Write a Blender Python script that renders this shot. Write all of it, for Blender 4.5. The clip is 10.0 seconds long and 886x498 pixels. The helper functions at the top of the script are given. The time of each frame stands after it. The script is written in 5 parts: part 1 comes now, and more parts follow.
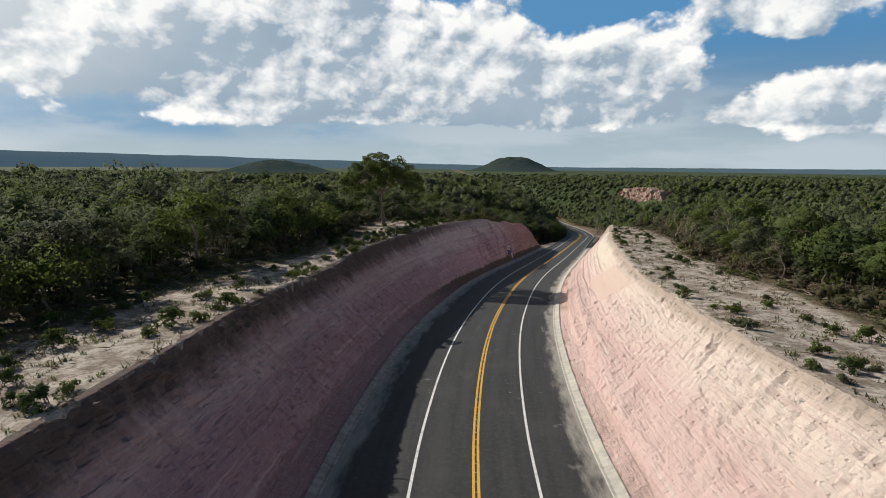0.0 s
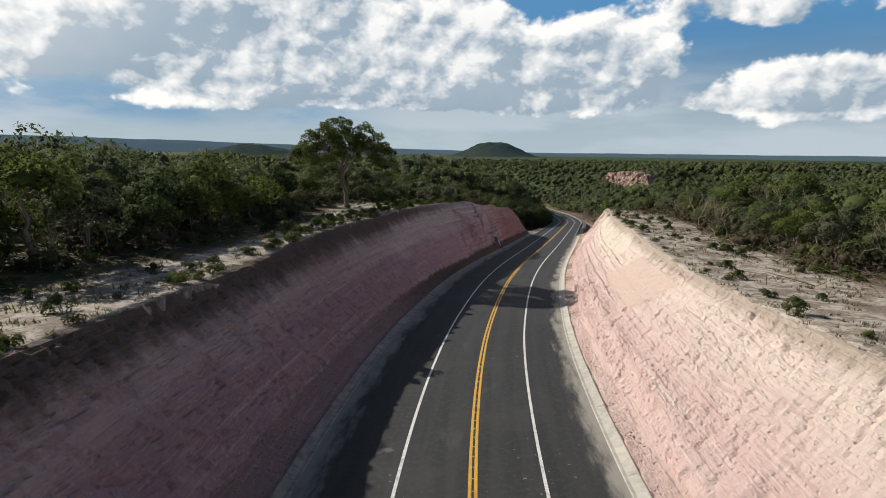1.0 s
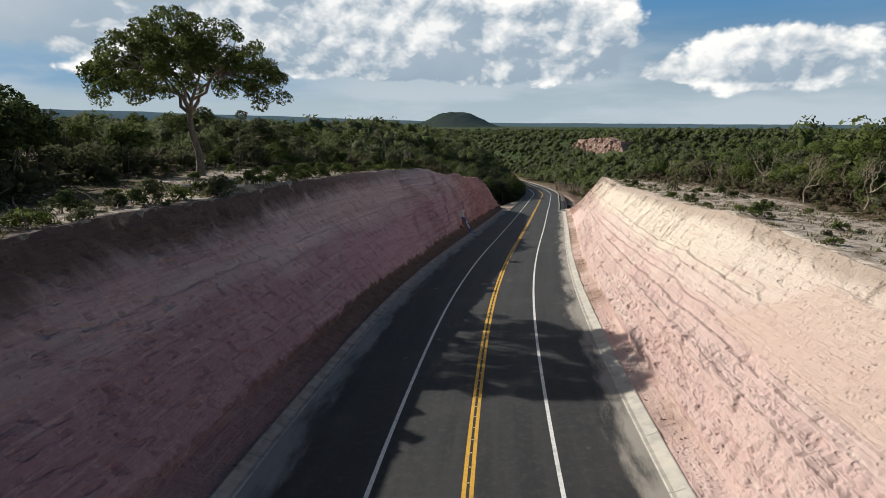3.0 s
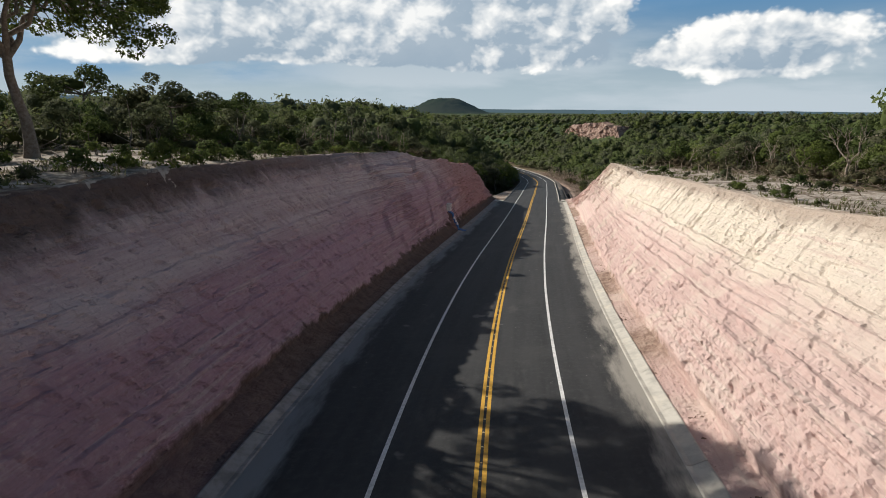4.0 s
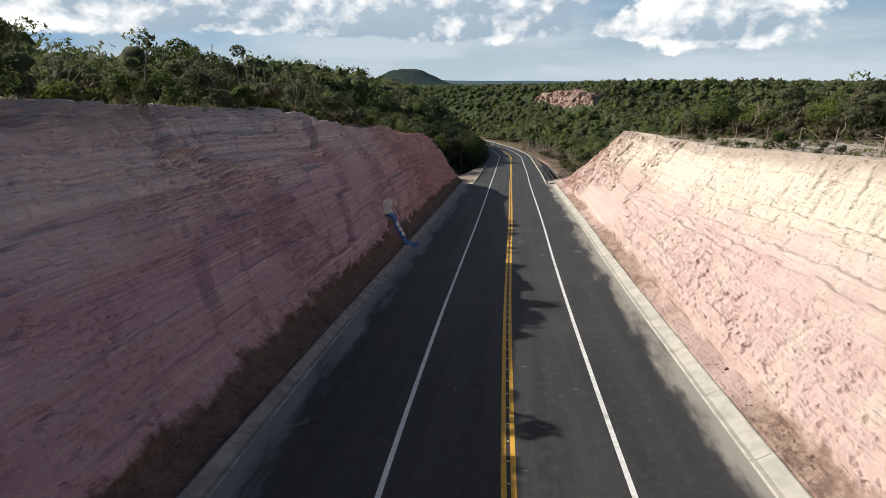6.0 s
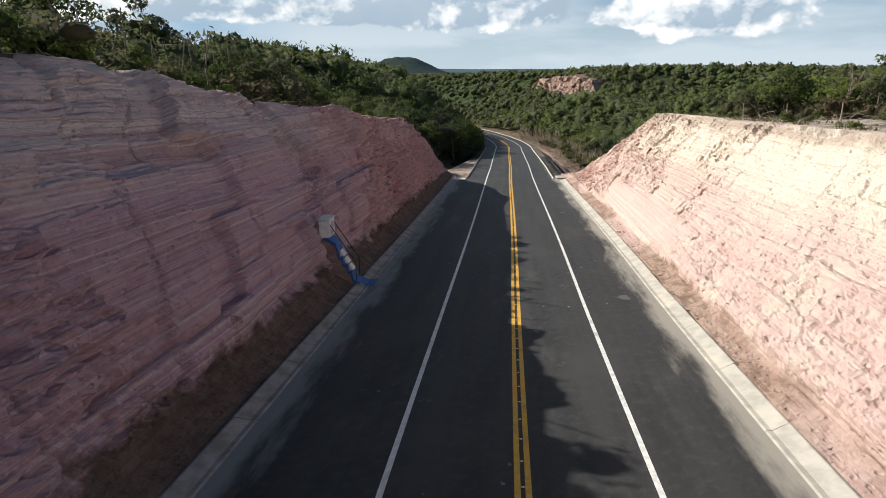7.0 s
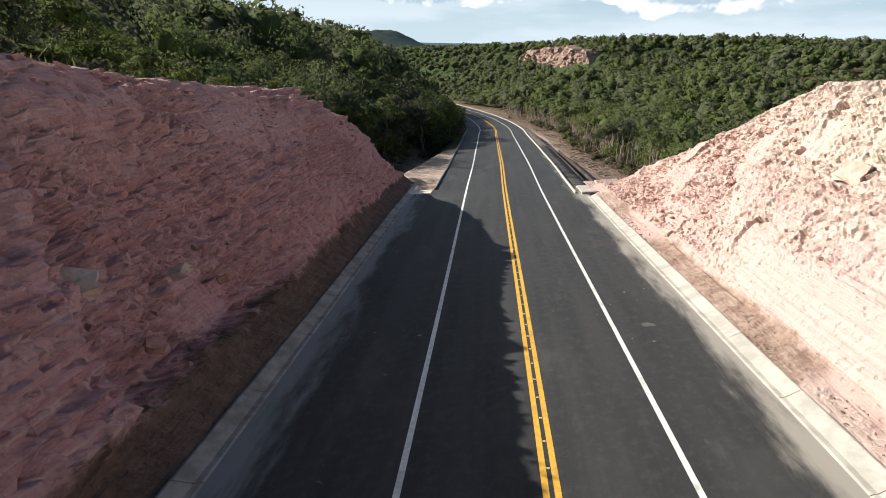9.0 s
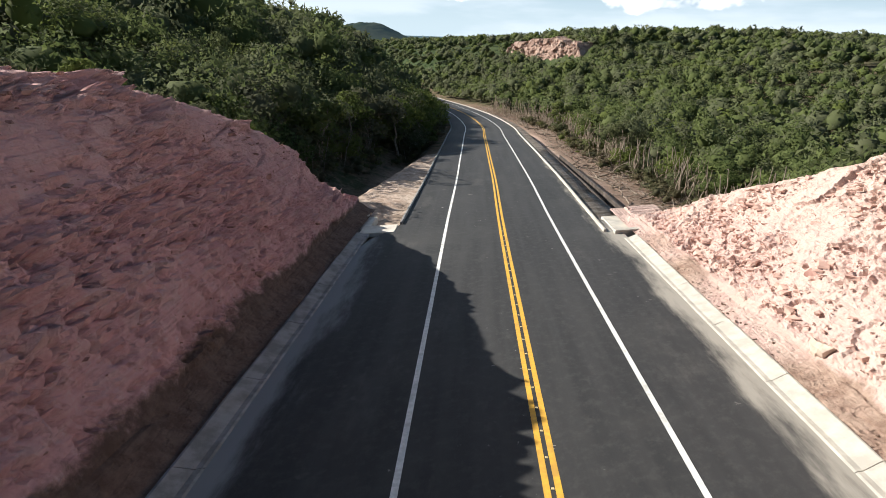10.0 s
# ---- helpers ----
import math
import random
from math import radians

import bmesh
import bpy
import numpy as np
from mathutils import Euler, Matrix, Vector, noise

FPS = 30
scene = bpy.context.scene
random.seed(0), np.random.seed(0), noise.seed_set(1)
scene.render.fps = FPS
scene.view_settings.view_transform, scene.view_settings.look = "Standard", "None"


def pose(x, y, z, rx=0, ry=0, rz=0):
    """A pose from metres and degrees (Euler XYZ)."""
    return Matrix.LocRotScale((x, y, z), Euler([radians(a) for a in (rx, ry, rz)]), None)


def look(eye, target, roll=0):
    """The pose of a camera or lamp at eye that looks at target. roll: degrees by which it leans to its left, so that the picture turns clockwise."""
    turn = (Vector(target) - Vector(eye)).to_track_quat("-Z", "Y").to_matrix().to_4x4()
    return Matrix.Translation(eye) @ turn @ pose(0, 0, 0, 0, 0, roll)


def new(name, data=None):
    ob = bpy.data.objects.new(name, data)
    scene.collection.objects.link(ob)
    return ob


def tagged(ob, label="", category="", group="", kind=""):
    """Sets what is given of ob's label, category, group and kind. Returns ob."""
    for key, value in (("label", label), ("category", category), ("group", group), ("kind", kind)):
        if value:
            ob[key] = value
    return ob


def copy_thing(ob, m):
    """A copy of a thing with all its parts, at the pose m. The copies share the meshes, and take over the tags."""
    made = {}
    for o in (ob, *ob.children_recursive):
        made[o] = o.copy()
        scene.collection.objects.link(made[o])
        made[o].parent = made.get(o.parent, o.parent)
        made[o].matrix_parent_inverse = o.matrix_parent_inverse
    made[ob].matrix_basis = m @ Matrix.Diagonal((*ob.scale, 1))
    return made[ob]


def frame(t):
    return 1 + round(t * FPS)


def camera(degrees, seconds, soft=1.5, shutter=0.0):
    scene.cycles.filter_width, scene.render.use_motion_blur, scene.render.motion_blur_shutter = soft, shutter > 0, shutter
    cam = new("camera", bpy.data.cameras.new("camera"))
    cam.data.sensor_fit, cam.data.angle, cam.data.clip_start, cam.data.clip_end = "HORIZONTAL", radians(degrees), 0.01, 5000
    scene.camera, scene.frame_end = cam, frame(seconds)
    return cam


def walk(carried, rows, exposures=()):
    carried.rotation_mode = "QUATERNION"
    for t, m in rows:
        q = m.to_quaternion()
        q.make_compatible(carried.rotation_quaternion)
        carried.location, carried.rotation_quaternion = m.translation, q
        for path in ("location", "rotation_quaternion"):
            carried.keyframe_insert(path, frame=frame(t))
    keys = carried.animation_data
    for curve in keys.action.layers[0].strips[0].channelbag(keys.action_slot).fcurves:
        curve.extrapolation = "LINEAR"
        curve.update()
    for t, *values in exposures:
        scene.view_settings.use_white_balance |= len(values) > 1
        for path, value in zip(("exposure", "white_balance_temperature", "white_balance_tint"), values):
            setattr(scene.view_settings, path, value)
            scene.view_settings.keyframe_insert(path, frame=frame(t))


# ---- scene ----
cam = camera(77.38, 10.0, soft=0.9)
# seconds, x, y, z, rx, ry, rz
PATH = [
    (0.0, 0.00, 0.00, 22.82, 81.26, -0.54, -0.06),
    (0.5, 0.21, 8.87, 21.48, 80.54, -0.77, -0.57),
    (1.0, 0.57, 17.98, 20.26, 79.83, -0.72, -2.12),
    (1.5, 1.17, 27.06, 19.11, 79.14, -0.49, -3.18),
    (2.0, 2.17, 36.11, 18.06, 78.40, -0.36, -4.11),
    (2.5, 3.32, 44.87, 17.17, 77.67, -0.38, -5.20),
    (4.0, 7.41, 70.11, 14.45, 75.66, -0.58, -7.05),
    (4.5, 8.83, 77.86, 13.63, 75.01, -0.57, -7.61),
    (5.0, 10.41, 85.81, 12.79, 74.38, -0.66, -8.46),
    (5.5, 12.07, 93.86, 11.93, 73.67, -0.70, -9.99),
    (7.0, 18.62, 118.19, 8.83, 71.93, -0.26, -11.21),
    (7.5, 21.09, 126.43, 7.96, 71.39, -0.15, -11.24),
    (8.0, 23.50, 134.48, 7.29, 70.67, -0.35, -11.33),
    (8.5, 25.75, 142.67, 6.50, 70.07, -0.47, -11.94),
    (9.0, 27.98, 150.59, 5.81, 69.58, -0.80, -12.96),
    (9.5, 30.26, 158.56, 5.16, 69.20, -0.98, -13.99),
    (10.0, 32.72, 166.47, 4.34, 69.01, -1.19, -14.40),
]
walk(cam, [(t, pose(*p)) for t, *p in PATH], [(0.0, 0.0), (2.0, 0.02), (4.5, 0.06), (7.0, 0.36), (8.5, 0.52), (10.0, 0.76)])

# ---- light ----
SUN_DIR = Vector((-26.9, 20.1, 20.0)).normalized()
SUN_EL = math.asin(SUN_DIR.z)
SUN_AZ = math.atan2(SUN_DIR.x, SUN_DIR.y)
sun_data = bpy.data.lights.new("sun", "SUN")
sun_data.energy, sun_data.angle, sun_data.color = 5.0, radians(0.53), (1.0, 0.945, 0.86)
sun = new("sun", sun_data)
sun.matrix_world = look((-200, 200, 200), Vector((-200, 200, 200)) - SUN_DIR)


def node(nt, kind, ins=None, **props):
    n = nt.nodes.new(kind)
    for k, v in props.items():
        setattr(n, k, v)
    for k, v in (ins or {}).items():
        if isinstance(v, bpy.types.NodeSocket):
            nt.links.new(v, n.inputs[k])
        else:
            n.inputs[k].default_value = v
    return n


def math_(nt, op, a, b=0.0, c=0.0, clamp=False):
    return node(nt, "ShaderNodeMath", {0: a, 1: b, 2: c}, operation=op, use_clamp=clamp).outputs[0]


def smooth(nt, v, lo, hi, a=0.0, b=1.0):
    return node(nt, "ShaderNodeMapRange", {0: v, 1: lo, 2: hi, 3: a, 4: b}, interpolation_type="SMOOTHSTEP").outputs[0]


def noise_(nt, vec, scale, detail=4.0, rough=0.55, dist=0.0):
    return node(nt, "ShaderNodeTexNoise", {"Vector": vec, "Scale": scale, "Detail": detail, "Roughness": rough, "Distortion": dist}).outputs["Fac"]


def mix_(nt, f, a, b, mode="MIX"):
    n = nt.nodes.new("ShaderNodeMix")
    n.data_type, n.blend_type = "RGBA", mode
    for i, v in ((0, f), (6, a), (7, b)):
        if isinstance(v, bpy.types.NodeSocket):
            nt.links.new(v, n.inputs[i])
        else:
            n.inputs[i].default_value = v if i == 0 else (*v, 1.0)
    return n.outputs[2]


def mapping(nt, vec, scale=(1, 1, 1), rot=(0, 0, 0), loc=(0, 0, 0)):
    return node(nt, "ShaderNodeMapping", {"Vector": vec, "Scale": scale, "Rotation": rot, "Location": loc}).outputs[0]


# cumulus banks: azimuth and elevation in degrees, their half sizes, weight
CLOUD_BANKS = [
    (-36, 13.5, 16, 6.5, 0.46), (-20, 11.0, 12, 6.0, 0.44), (-9, 13.5, 7.0, 5.5, 0.38), (-14, 6.8, 12.0, 2.8, 0.34), (-33, 7.6, 10.0, 2.6, 0.36), (4, 11.8, 6.5, 5.2, 0.50), (10, 7.4, 11.0, 3.6, 0.50), (-3, 7.2, 9.0, 3.2, 0.40),
    (18.5, 8.8, 4.8, 3.8, 0.44), (14, 4.6, 8.0, 1.6, 0.30), (30, 13.4, 7.0, 2.8, 0.56), (36, 16.0, 8.0, 3.0, 0.56), (36, 5.8, 8.5, 2.4, 0.56), (27, 4.6, 7.0, 1.1, 0.32), (38, 3.0, 8.0, 0.9, 0.34), (-22, 4.0, 14.0, 0.9, 0.26), (60, 12, 14, 5, 0.34), (-66, 13, 18, 7, 0.34),
]


def build_world():
    w = bpy.data.worlds.new("sky")
    scene.world = w
    w.use_nodes = True
    nt = w.node_tree
    nt.nodes.clear()
    sky = node(nt, "ShaderNodeTexSky", sky_type="NISHITA", sun_disc=False, sun_elevation=SUN_EL, sun_rotation=SUN_AZ, air_density=1.0, dust_density=0.25, ozone_density=2.5)
    co = node(nt, "ShaderNodeTexCoord").outputs["Generated"]
    xyz = node(nt, "ShaderNodeSeparateXYZ", {0: co}).outputs
    az = math_(nt, "MULTIPLY", math_(nt, "ARCTAN2", xyz[0], xyz[1]), 57.2958)
    el = math_(nt, "MULTIPLY", math_(nt, "ARCSINE", xyz[2]), 57.2958)
    total, under = None, None
    for a, e, ra, re, wt in CLOUD_BANKS:
        da = math_(nt, "DIVIDE", math_(nt, "SUBTRACT", az, a), ra)
        de = math_(nt, "DIVIDE", math_(nt, "SUBTRACT", el, e), re)
        g = math_(nt, "EXPONENT", math_(nt, "MULTIPLY", math_(nt, "ADD", math_(nt, "MULTIPLY", da, da), math_(nt, "MULTIPLY", de, de)), -1.0))
        g = math_(nt, "MULTIPLY", math_(nt, "MULTIPLY", g, wt), smooth(nt, de, -1.3, -0.8))
        lowpart = math_(nt, "MULTIPLY", g, smooth(nt, de, 0.35, -0.75))
        total = g if total is None else math_(nt, "ADD", total, g)
        under = lowpart if under is None else math_(nt, "ADD", under, lowpart)
    # detail grows finer and flatter towards the horizon
    p = node(nt, "ShaderNodeCombineXYZ", {0: az, 1: math_(nt, "MULTIPLY", el, 1.35), 2: 3.0}).outputs[0]
    q = mix_vec(nt, p, 0.35)

    def density(v, detail=7.0):
        n = noise_(nt, v, 0.10, detail, 0.52, 0.0)
        puff = node(nt, "ShaderNodeTexVoronoi", {"Vector": v, "Scale": 0.20, "Detail": 3.0, "Roughness": 0.55, "Lacunarity": 2.3}, feature="SMOOTH_F1").outputs["Distance"]
        return math_(nt, "ADD", math_(nt, "MULTIPLY", math_(nt, "SUBTRACT", n, 0.5), 1.15), math_(nt, "MULTIPLY", math_(nt, "SUBTRACT", 0.42, puff), 0.40))
    d0 = density(q)
    d1 = density(mapping(nt, q, loc=(-0.8, 1.1, 0.0)))
    d2 = density(mapping(nt, q, loc=(-2.8, 3.6, 0.0)), 4.0)
    dens = math_(nt, "ADD", d0, math_(nt, "SUBTRACT", total, smooth(nt, el, 4.5, 1.5, 0.0, 0.16)))
    cover = smooth(nt, dens, -0.02, 0.12)
    thick = smooth(nt, dens, 0.15, 0.75)
    lit = math_(nt, "ADD", math_(nt, "MULTIPLY", math_(nt, "SUBTRACT", d0, d1), 3.4), math_(nt, "MULTIPLY", math_(nt, "SUBTRACT", d0, d2), 1.7))
    lit = math_(nt, "ADD", lit, smooth(nt, dens, 0.02, 0.60, 0.66, 0.30))
    shade_ = math_(nt, "DIVIDE", under, math_(nt, "MAXIMUM", total, 0.05))
    lit = math_(nt, "SUBTRACT", lit, math_(nt, "MULTIPLY", smooth(nt, shade_, 0.30, 0.95), 0.48), clamp=True)
    # thin high veil and far grey showers near the horizon
    veil = noise_(nt, node(nt, "ShaderNodeCombineXYZ", {0: az, 1: math_(nt, "MULTIPLY", el, 5.0), 2: 9.0}).outputs[0], 0.05, 5.0, 0.55)
    low = smooth(nt, el, 11.0, 1.0)
    base = node(nt, "ShaderNodeVectorMath", {0: sky.outputs[0], 3: SKY_GAIN}, operation="SCALE").outputs[0]
    ahead = smooth(nt, xyz[1], -0.35, 0.45, 0.25, 1.0)
    tint = math_(nt, "MULTIPLY", smooth(nt, el, 2.0, 14.0, 0.35, 0.8), smooth(nt, el, 34.0, 20.0))
    base = mix_(nt, math_(nt, "MULTIPLY", tint, ahead), base, (0.105, 0.315, 0.590))
    base = mix_(nt, math_(nt, "MULTIPLY", smooth(nt, el, 11.0, 0.0, 0.0, 0.9), ahead), base, (0.44, 0.54, 0.60))
    blue = mix_(nt, math_(nt, "MULTIPLY", smooth(nt, veil, 0.42, 0.62), math_(nt, "MULTIPLY", low, 0.75)), base, (0.54, 0.61, 0.67))
    streak = noise_(nt, node(nt, "ShaderNodeCombineXYZ", {0: az, 1: math_(nt, "MULTIPLY", el, 3.2), 2: 21.0}).outputs[0], 0.09, 6.0, 0.6)
    shower = math_(nt, "MULTIPLY", smooth(nt, el, 8.0, 4.5), math_(nt, "MULTIPLY", smooth(nt, el, 1.2, 3.4), smooth(nt, az, 0.0, -16.0)))
    shower = math_(nt, "MULTIPLY", shower, smooth(nt, streak, 0.36, 0.60, 0.35, 1.0))
    blue = mix_(nt, math_(nt, "MULTIPLY", shower, 0.9), blue, (0.20, 0.36, 0.54))
    ccol = mix_(nt, lit, (0.33, 0.42, 0.51), (1.02, 1.01, 0.98))
    ccol = mix_(nt, math_(nt, "MULTIPLY", thick, 0.22), ccol, (0.60, 0.65, 0.70))
    col = mix_(nt, math_(nt, "MULTIPLY", cover, 0.97), blue, ccol)
    toward = node(nt, "ShaderNodeVectorMath", {0: co, 1: tuple(SUN_DIR)}, operation="DOT_PRODUCT").outputs["Value"]
    col = mix_(nt, smooth(nt, toward, 0.80, 0.99, 0.0, 0.45), col, (1.25, 1.22, 1.15))
    below = smooth(nt, el, -0.5, -3.0)
    col = mix_(nt, below, col, (0.10, 0.11, 0.09))
    bg = node(nt, "ShaderNodeBackground", {0: col, 1: 1.0})
    nt.links.new(bg.outputs[0], node(nt, "ShaderNodeOutputWorld").inputs[0])


def mix_vec(nt, p, amount):
    n = node(nt, "ShaderNodeTexNoise", {"Vector": p, "Scale": 0.3, "Detail": 3.0}).outputs["Color"]
    o = node(nt, "ShaderNodeVectorMath", {0: n, 1: (0.5, 0.5, 0.5)}, operation="SUBTRACT").outputs[0]
    o = node(nt, "ShaderNodeVectorMath", {0: o, 3: amount * 4}, operation="SCALE").outputs[0]
    return node(nt, "ShaderNodeVectorMath", {0: p, 1: o}, operation="ADD").outputs[0]


SKY_GAIN = 0.035
build_world()

# ---- materials ----


def material(name, colour, rough=0.85, bump=None, spec=0.3, metal=0.0):
    """colour: function(nt, world position) giving a colour socket; bump: function giving (height socket, strength, distance)."""
    m = bpy.data.materials.new(name)
    m.use_nodes = True
    nt = m.node_tree
    b = nt.nodes["Principled BSDF"]
    co = node(nt, "ShaderNodeTexCoord").outputs["Object"]
    c = colour(nt, co) if callable(colour) else colour
    if isinstance(c, bpy.types.NodeSocket):
        nt.links.new(c, b.inputs["Base Color"])
    else:
        b.inputs["Base Color"].default_value = (*c, 1)
    r = rough(nt, co) if callable(rough) else rough
    if isinstance(r, bpy.types.NodeSocket):
        nt.links.new(r, b.inputs["Roughness"])
    else:
        b.inputs["Roughness"].default_value = r
    b.inputs["Specular IOR Level"].default_value = spec
    b.inputs["Metallic"].default_value = metal
    if bump:
        h, s, d = bump(nt, co)
        bp = node(nt, "ShaderNodeBump", {"Height": h, "Strength": s, "Distance": d})
        nt.links.new(bp.outputs[0], b.inputs["Normal"])
    return m


def attr(nt, name):
    return node(nt, "ShaderNodeAttribute", attribute_name=name).outputs["Fac"]


def c_asphalt(nt, co):
    lat, sta = attr(nt, "lat"), attr(nt, "sta")
    road_co = node(nt, "ShaderNodeCombineXYZ", {0: lat, 1: sta, 2: 0.0}).outputs[0]
    streak = noise_(nt, mapping(nt, road_co, (1.0, 0.05, 1)), 1.1, 4.0)
    cloud = noise_(nt, road_co, 0.16, 4.0, 0.6)
    grain = noise_(nt, co, 40.0, 2.0)
    base = mix_(nt, smooth(nt, streak, 0.3, 0.7), (0.017, 0.018, 0.019), (0.036, 0.036, 0.037))
    base = mix_(nt, smooth(nt, cloud, 0.5, 0.72, 0, 0.5), base, (0.060, 0.059, 0.056))
    base = mix_(nt, math_(nt, "MULTIPLY", grain, 0.35), base, (0.058, 0.058, 0.057))
    base = mix_(nt, smooth(nt, noise_(nt, road_co, 2.6, 8.0, 0.75), 0.46, 0.66, 0, 0.5), base, (0.062, 0.061, 0.059))
    wear = smooth(nt, math_(nt, "ABSOLUTE", math_(nt, "SUBTRACT", math_(nt, "ABSOLUTE", math_(nt, "SUBTRACT", math_(nt, "ABSOLUTE", lat), 1.75)), 0.85)), 0.55, 0.1, 0, 0.4)
    base = mix_(nt, math_(nt, "MULTIPLY", wear, smooth(nt, streak, 0.4, 0.6)), base, (0.045, 0.045, 0.044))
    pale = smooth(nt, noise_(nt, mapping(nt, road_co, (1.0, 0.35, 1)), 0.42, 6.0, 0.65), 0.58, 0.70, 0, 0.35)
    base = mix_(nt, pale, base, (0.105, 0.10, 0.092))
    # pale dust blown on to both shoulders, in ragged smears
    edge = math_(nt, "ADD", math_(nt, "ABSOLUTE", math_(nt, "ADD", lat, 0.45)), math_(nt, "MULTIPLY", math_(nt, "SUBTRACT", noise_(nt, mapping(nt, road_co, (1.0, 0.22, 1)), 0.9, 6.0, 0.65), 0.5), 3.6))
    dust = math_(nt, "MULTIPLY", smooth(nt, edge, 6.4, 7.6, 0, 0.88), smooth(nt, lat, -2.0, 2.0, 0.9, 1.0))
    base = mix_(nt, dust, base, mix_(nt, smooth(nt, lat, -1.0, 1.0), (0.25, 0.265, 0.275), (0.36, 0.335, 0.29)))
    spots = smooth(nt, noise_(nt, co, 0.55, 3.0, 0.5), 0.70, 0.76, 0, 0.4)
    base = mix_(nt, spots, base, (0.24, 0.22, 0.20))
    flecks = math_(nt, "MULTIPLY", smooth(nt, noise_(nt, co, 2.4, 4.0, 0.6), 0.68, 0.73), smooth(nt, noise_(nt, co, 0.12, 2.0), 0.52, 0.62, 0, 0.6))
    return mix_(nt, flecks, base, (0.38, 0.36, 0.33))


def b_grain(scale, strength, dist):
    return lambda nt, co: (noise_(nt, co, scale, 5.0, 0.65), strength, dist)


def c_two(a, b, s1, s2=None, c=None, lo=0.35, hi=0.65):
    def f(nt, co):
        col = mix_(nt, smooth(nt, noise_(nt, co, s1, 6.0, 0.6), lo, hi), a, b)
        if s2:
            col = mix_(nt, smooth(nt, noise_(nt, co, s2, 4.0, 0.6), 0.52, 0.70, 0, 0.8), col, c)
        return col
    return f


def c_bank(side):
    """Layered sandstone cutting: soil lip, cream upper beds, pink beds, red broken rock at the far end, brown wash at
    the toe. The left face's tones also hold its shade.
    """
    def f(nt, co):
        h, sta, up, bedh = attr(nt, "frac"), attr(nt, "sta"), attr(nt, "height"), attr(nt, "bed")
        bed = node(nt, "ShaderNodeCombineXYZ", {0: math_(nt, "MULTIPLY", sta, 0.05), 1: bedh, 2: 2.0 + side}).outputs[0]
        face = node(nt, "ShaderNodeCombineXYZ", {0: sta, 1: up, 2: 0.0}).outputs[0]
        wob = math_(nt, "SUBTRACT", noise_(nt, co, 0.22, 5.0, 0.6), 0.5)
        layers = noise_(nt, mapping(nt, bed, (0.6, 1.3, 1)), 1.3, 5.0, 0.65)
        fine = noise_(nt, mapping(nt, bed, (0.5, 6.0, 1)), 1.6, 4.0, 0.6)
        blot = noise_(nt, co, 0.35, 6.0, 0.62)
        hh = math_(nt, "ADD", h, math_(nt, "MULTIPLY", wob, 0.4))
        rock = smooth(nt, math_(nt, "ADD", sta, math_(nt, "MULTIPLY", wob, 24.0)), 108.0 if side < 0 else 130.0, 134.0 if side < 0 else 158.0)
        if side > 0:
            col = mix_(nt, smooth(nt, hh, 0.30, 0.80), (0.67, 0.49, 0.445), (0.725, 0.605, 0.52))
            col = mix_(nt, smooth(nt, layers, 0.50, 0.68, 0, 0.45), col, (0.57, 0.385, 0.355))
            cream = math_(nt, "MULTIPLY", smooth(nt, hh, 0.50, 0.70), smooth(nt, sta, 66.0, 104.0, 0.0, 0.9))
            col = mix_(nt, cream, col, (0.78, 0.695, 0.57))
            col = mix_(nt, math_(nt, "MULTIPLY", smooth(nt, blot, 0.50, 0.66, 0, 0.6), smooth(nt, sta, 70.0, 110.0)), col, (0.74, 0.65, 0.545))
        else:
            # left tones are darker and bluer: bank shade and skylight are mixed in
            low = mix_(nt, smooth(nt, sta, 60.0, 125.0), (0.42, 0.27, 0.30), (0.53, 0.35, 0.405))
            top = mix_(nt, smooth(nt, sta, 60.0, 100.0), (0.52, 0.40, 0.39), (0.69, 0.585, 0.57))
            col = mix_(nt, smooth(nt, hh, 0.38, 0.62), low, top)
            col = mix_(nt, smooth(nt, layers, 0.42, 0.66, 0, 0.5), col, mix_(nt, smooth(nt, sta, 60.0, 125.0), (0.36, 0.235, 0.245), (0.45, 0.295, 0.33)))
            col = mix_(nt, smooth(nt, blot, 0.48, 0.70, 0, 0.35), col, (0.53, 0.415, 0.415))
        # thin pale and dark beds in the firm rock
        thin = noise_(nt, mapping(nt, bed, (0.35, 9.0, 1)), 1.2, 3.0, 0.55)
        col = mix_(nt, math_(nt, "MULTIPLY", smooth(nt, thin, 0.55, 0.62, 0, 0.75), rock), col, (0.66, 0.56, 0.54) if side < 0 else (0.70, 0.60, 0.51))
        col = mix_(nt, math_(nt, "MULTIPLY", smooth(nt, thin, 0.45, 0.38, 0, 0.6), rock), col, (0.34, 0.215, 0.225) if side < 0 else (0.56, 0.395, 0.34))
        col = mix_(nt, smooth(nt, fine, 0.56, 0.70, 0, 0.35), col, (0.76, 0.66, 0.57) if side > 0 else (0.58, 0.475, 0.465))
        # long pale streaks left by the blade
        blade = noise_(nt, mapping(nt, node(nt, "ShaderNodeCombineXYZ", {0: math_(nt, "MULTIPLY", sta, 0.035), 1: math_(nt, "MULTIPLY", h, 9.0), 2: 5.0}).outputs[0], (1, 1, 1)), 2.0, 6.0, 0.68)
        soft = math_(nt, "SUBTRACT", 1.0, rock)
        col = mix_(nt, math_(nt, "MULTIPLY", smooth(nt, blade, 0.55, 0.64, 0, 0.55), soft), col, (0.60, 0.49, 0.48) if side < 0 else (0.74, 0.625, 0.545))
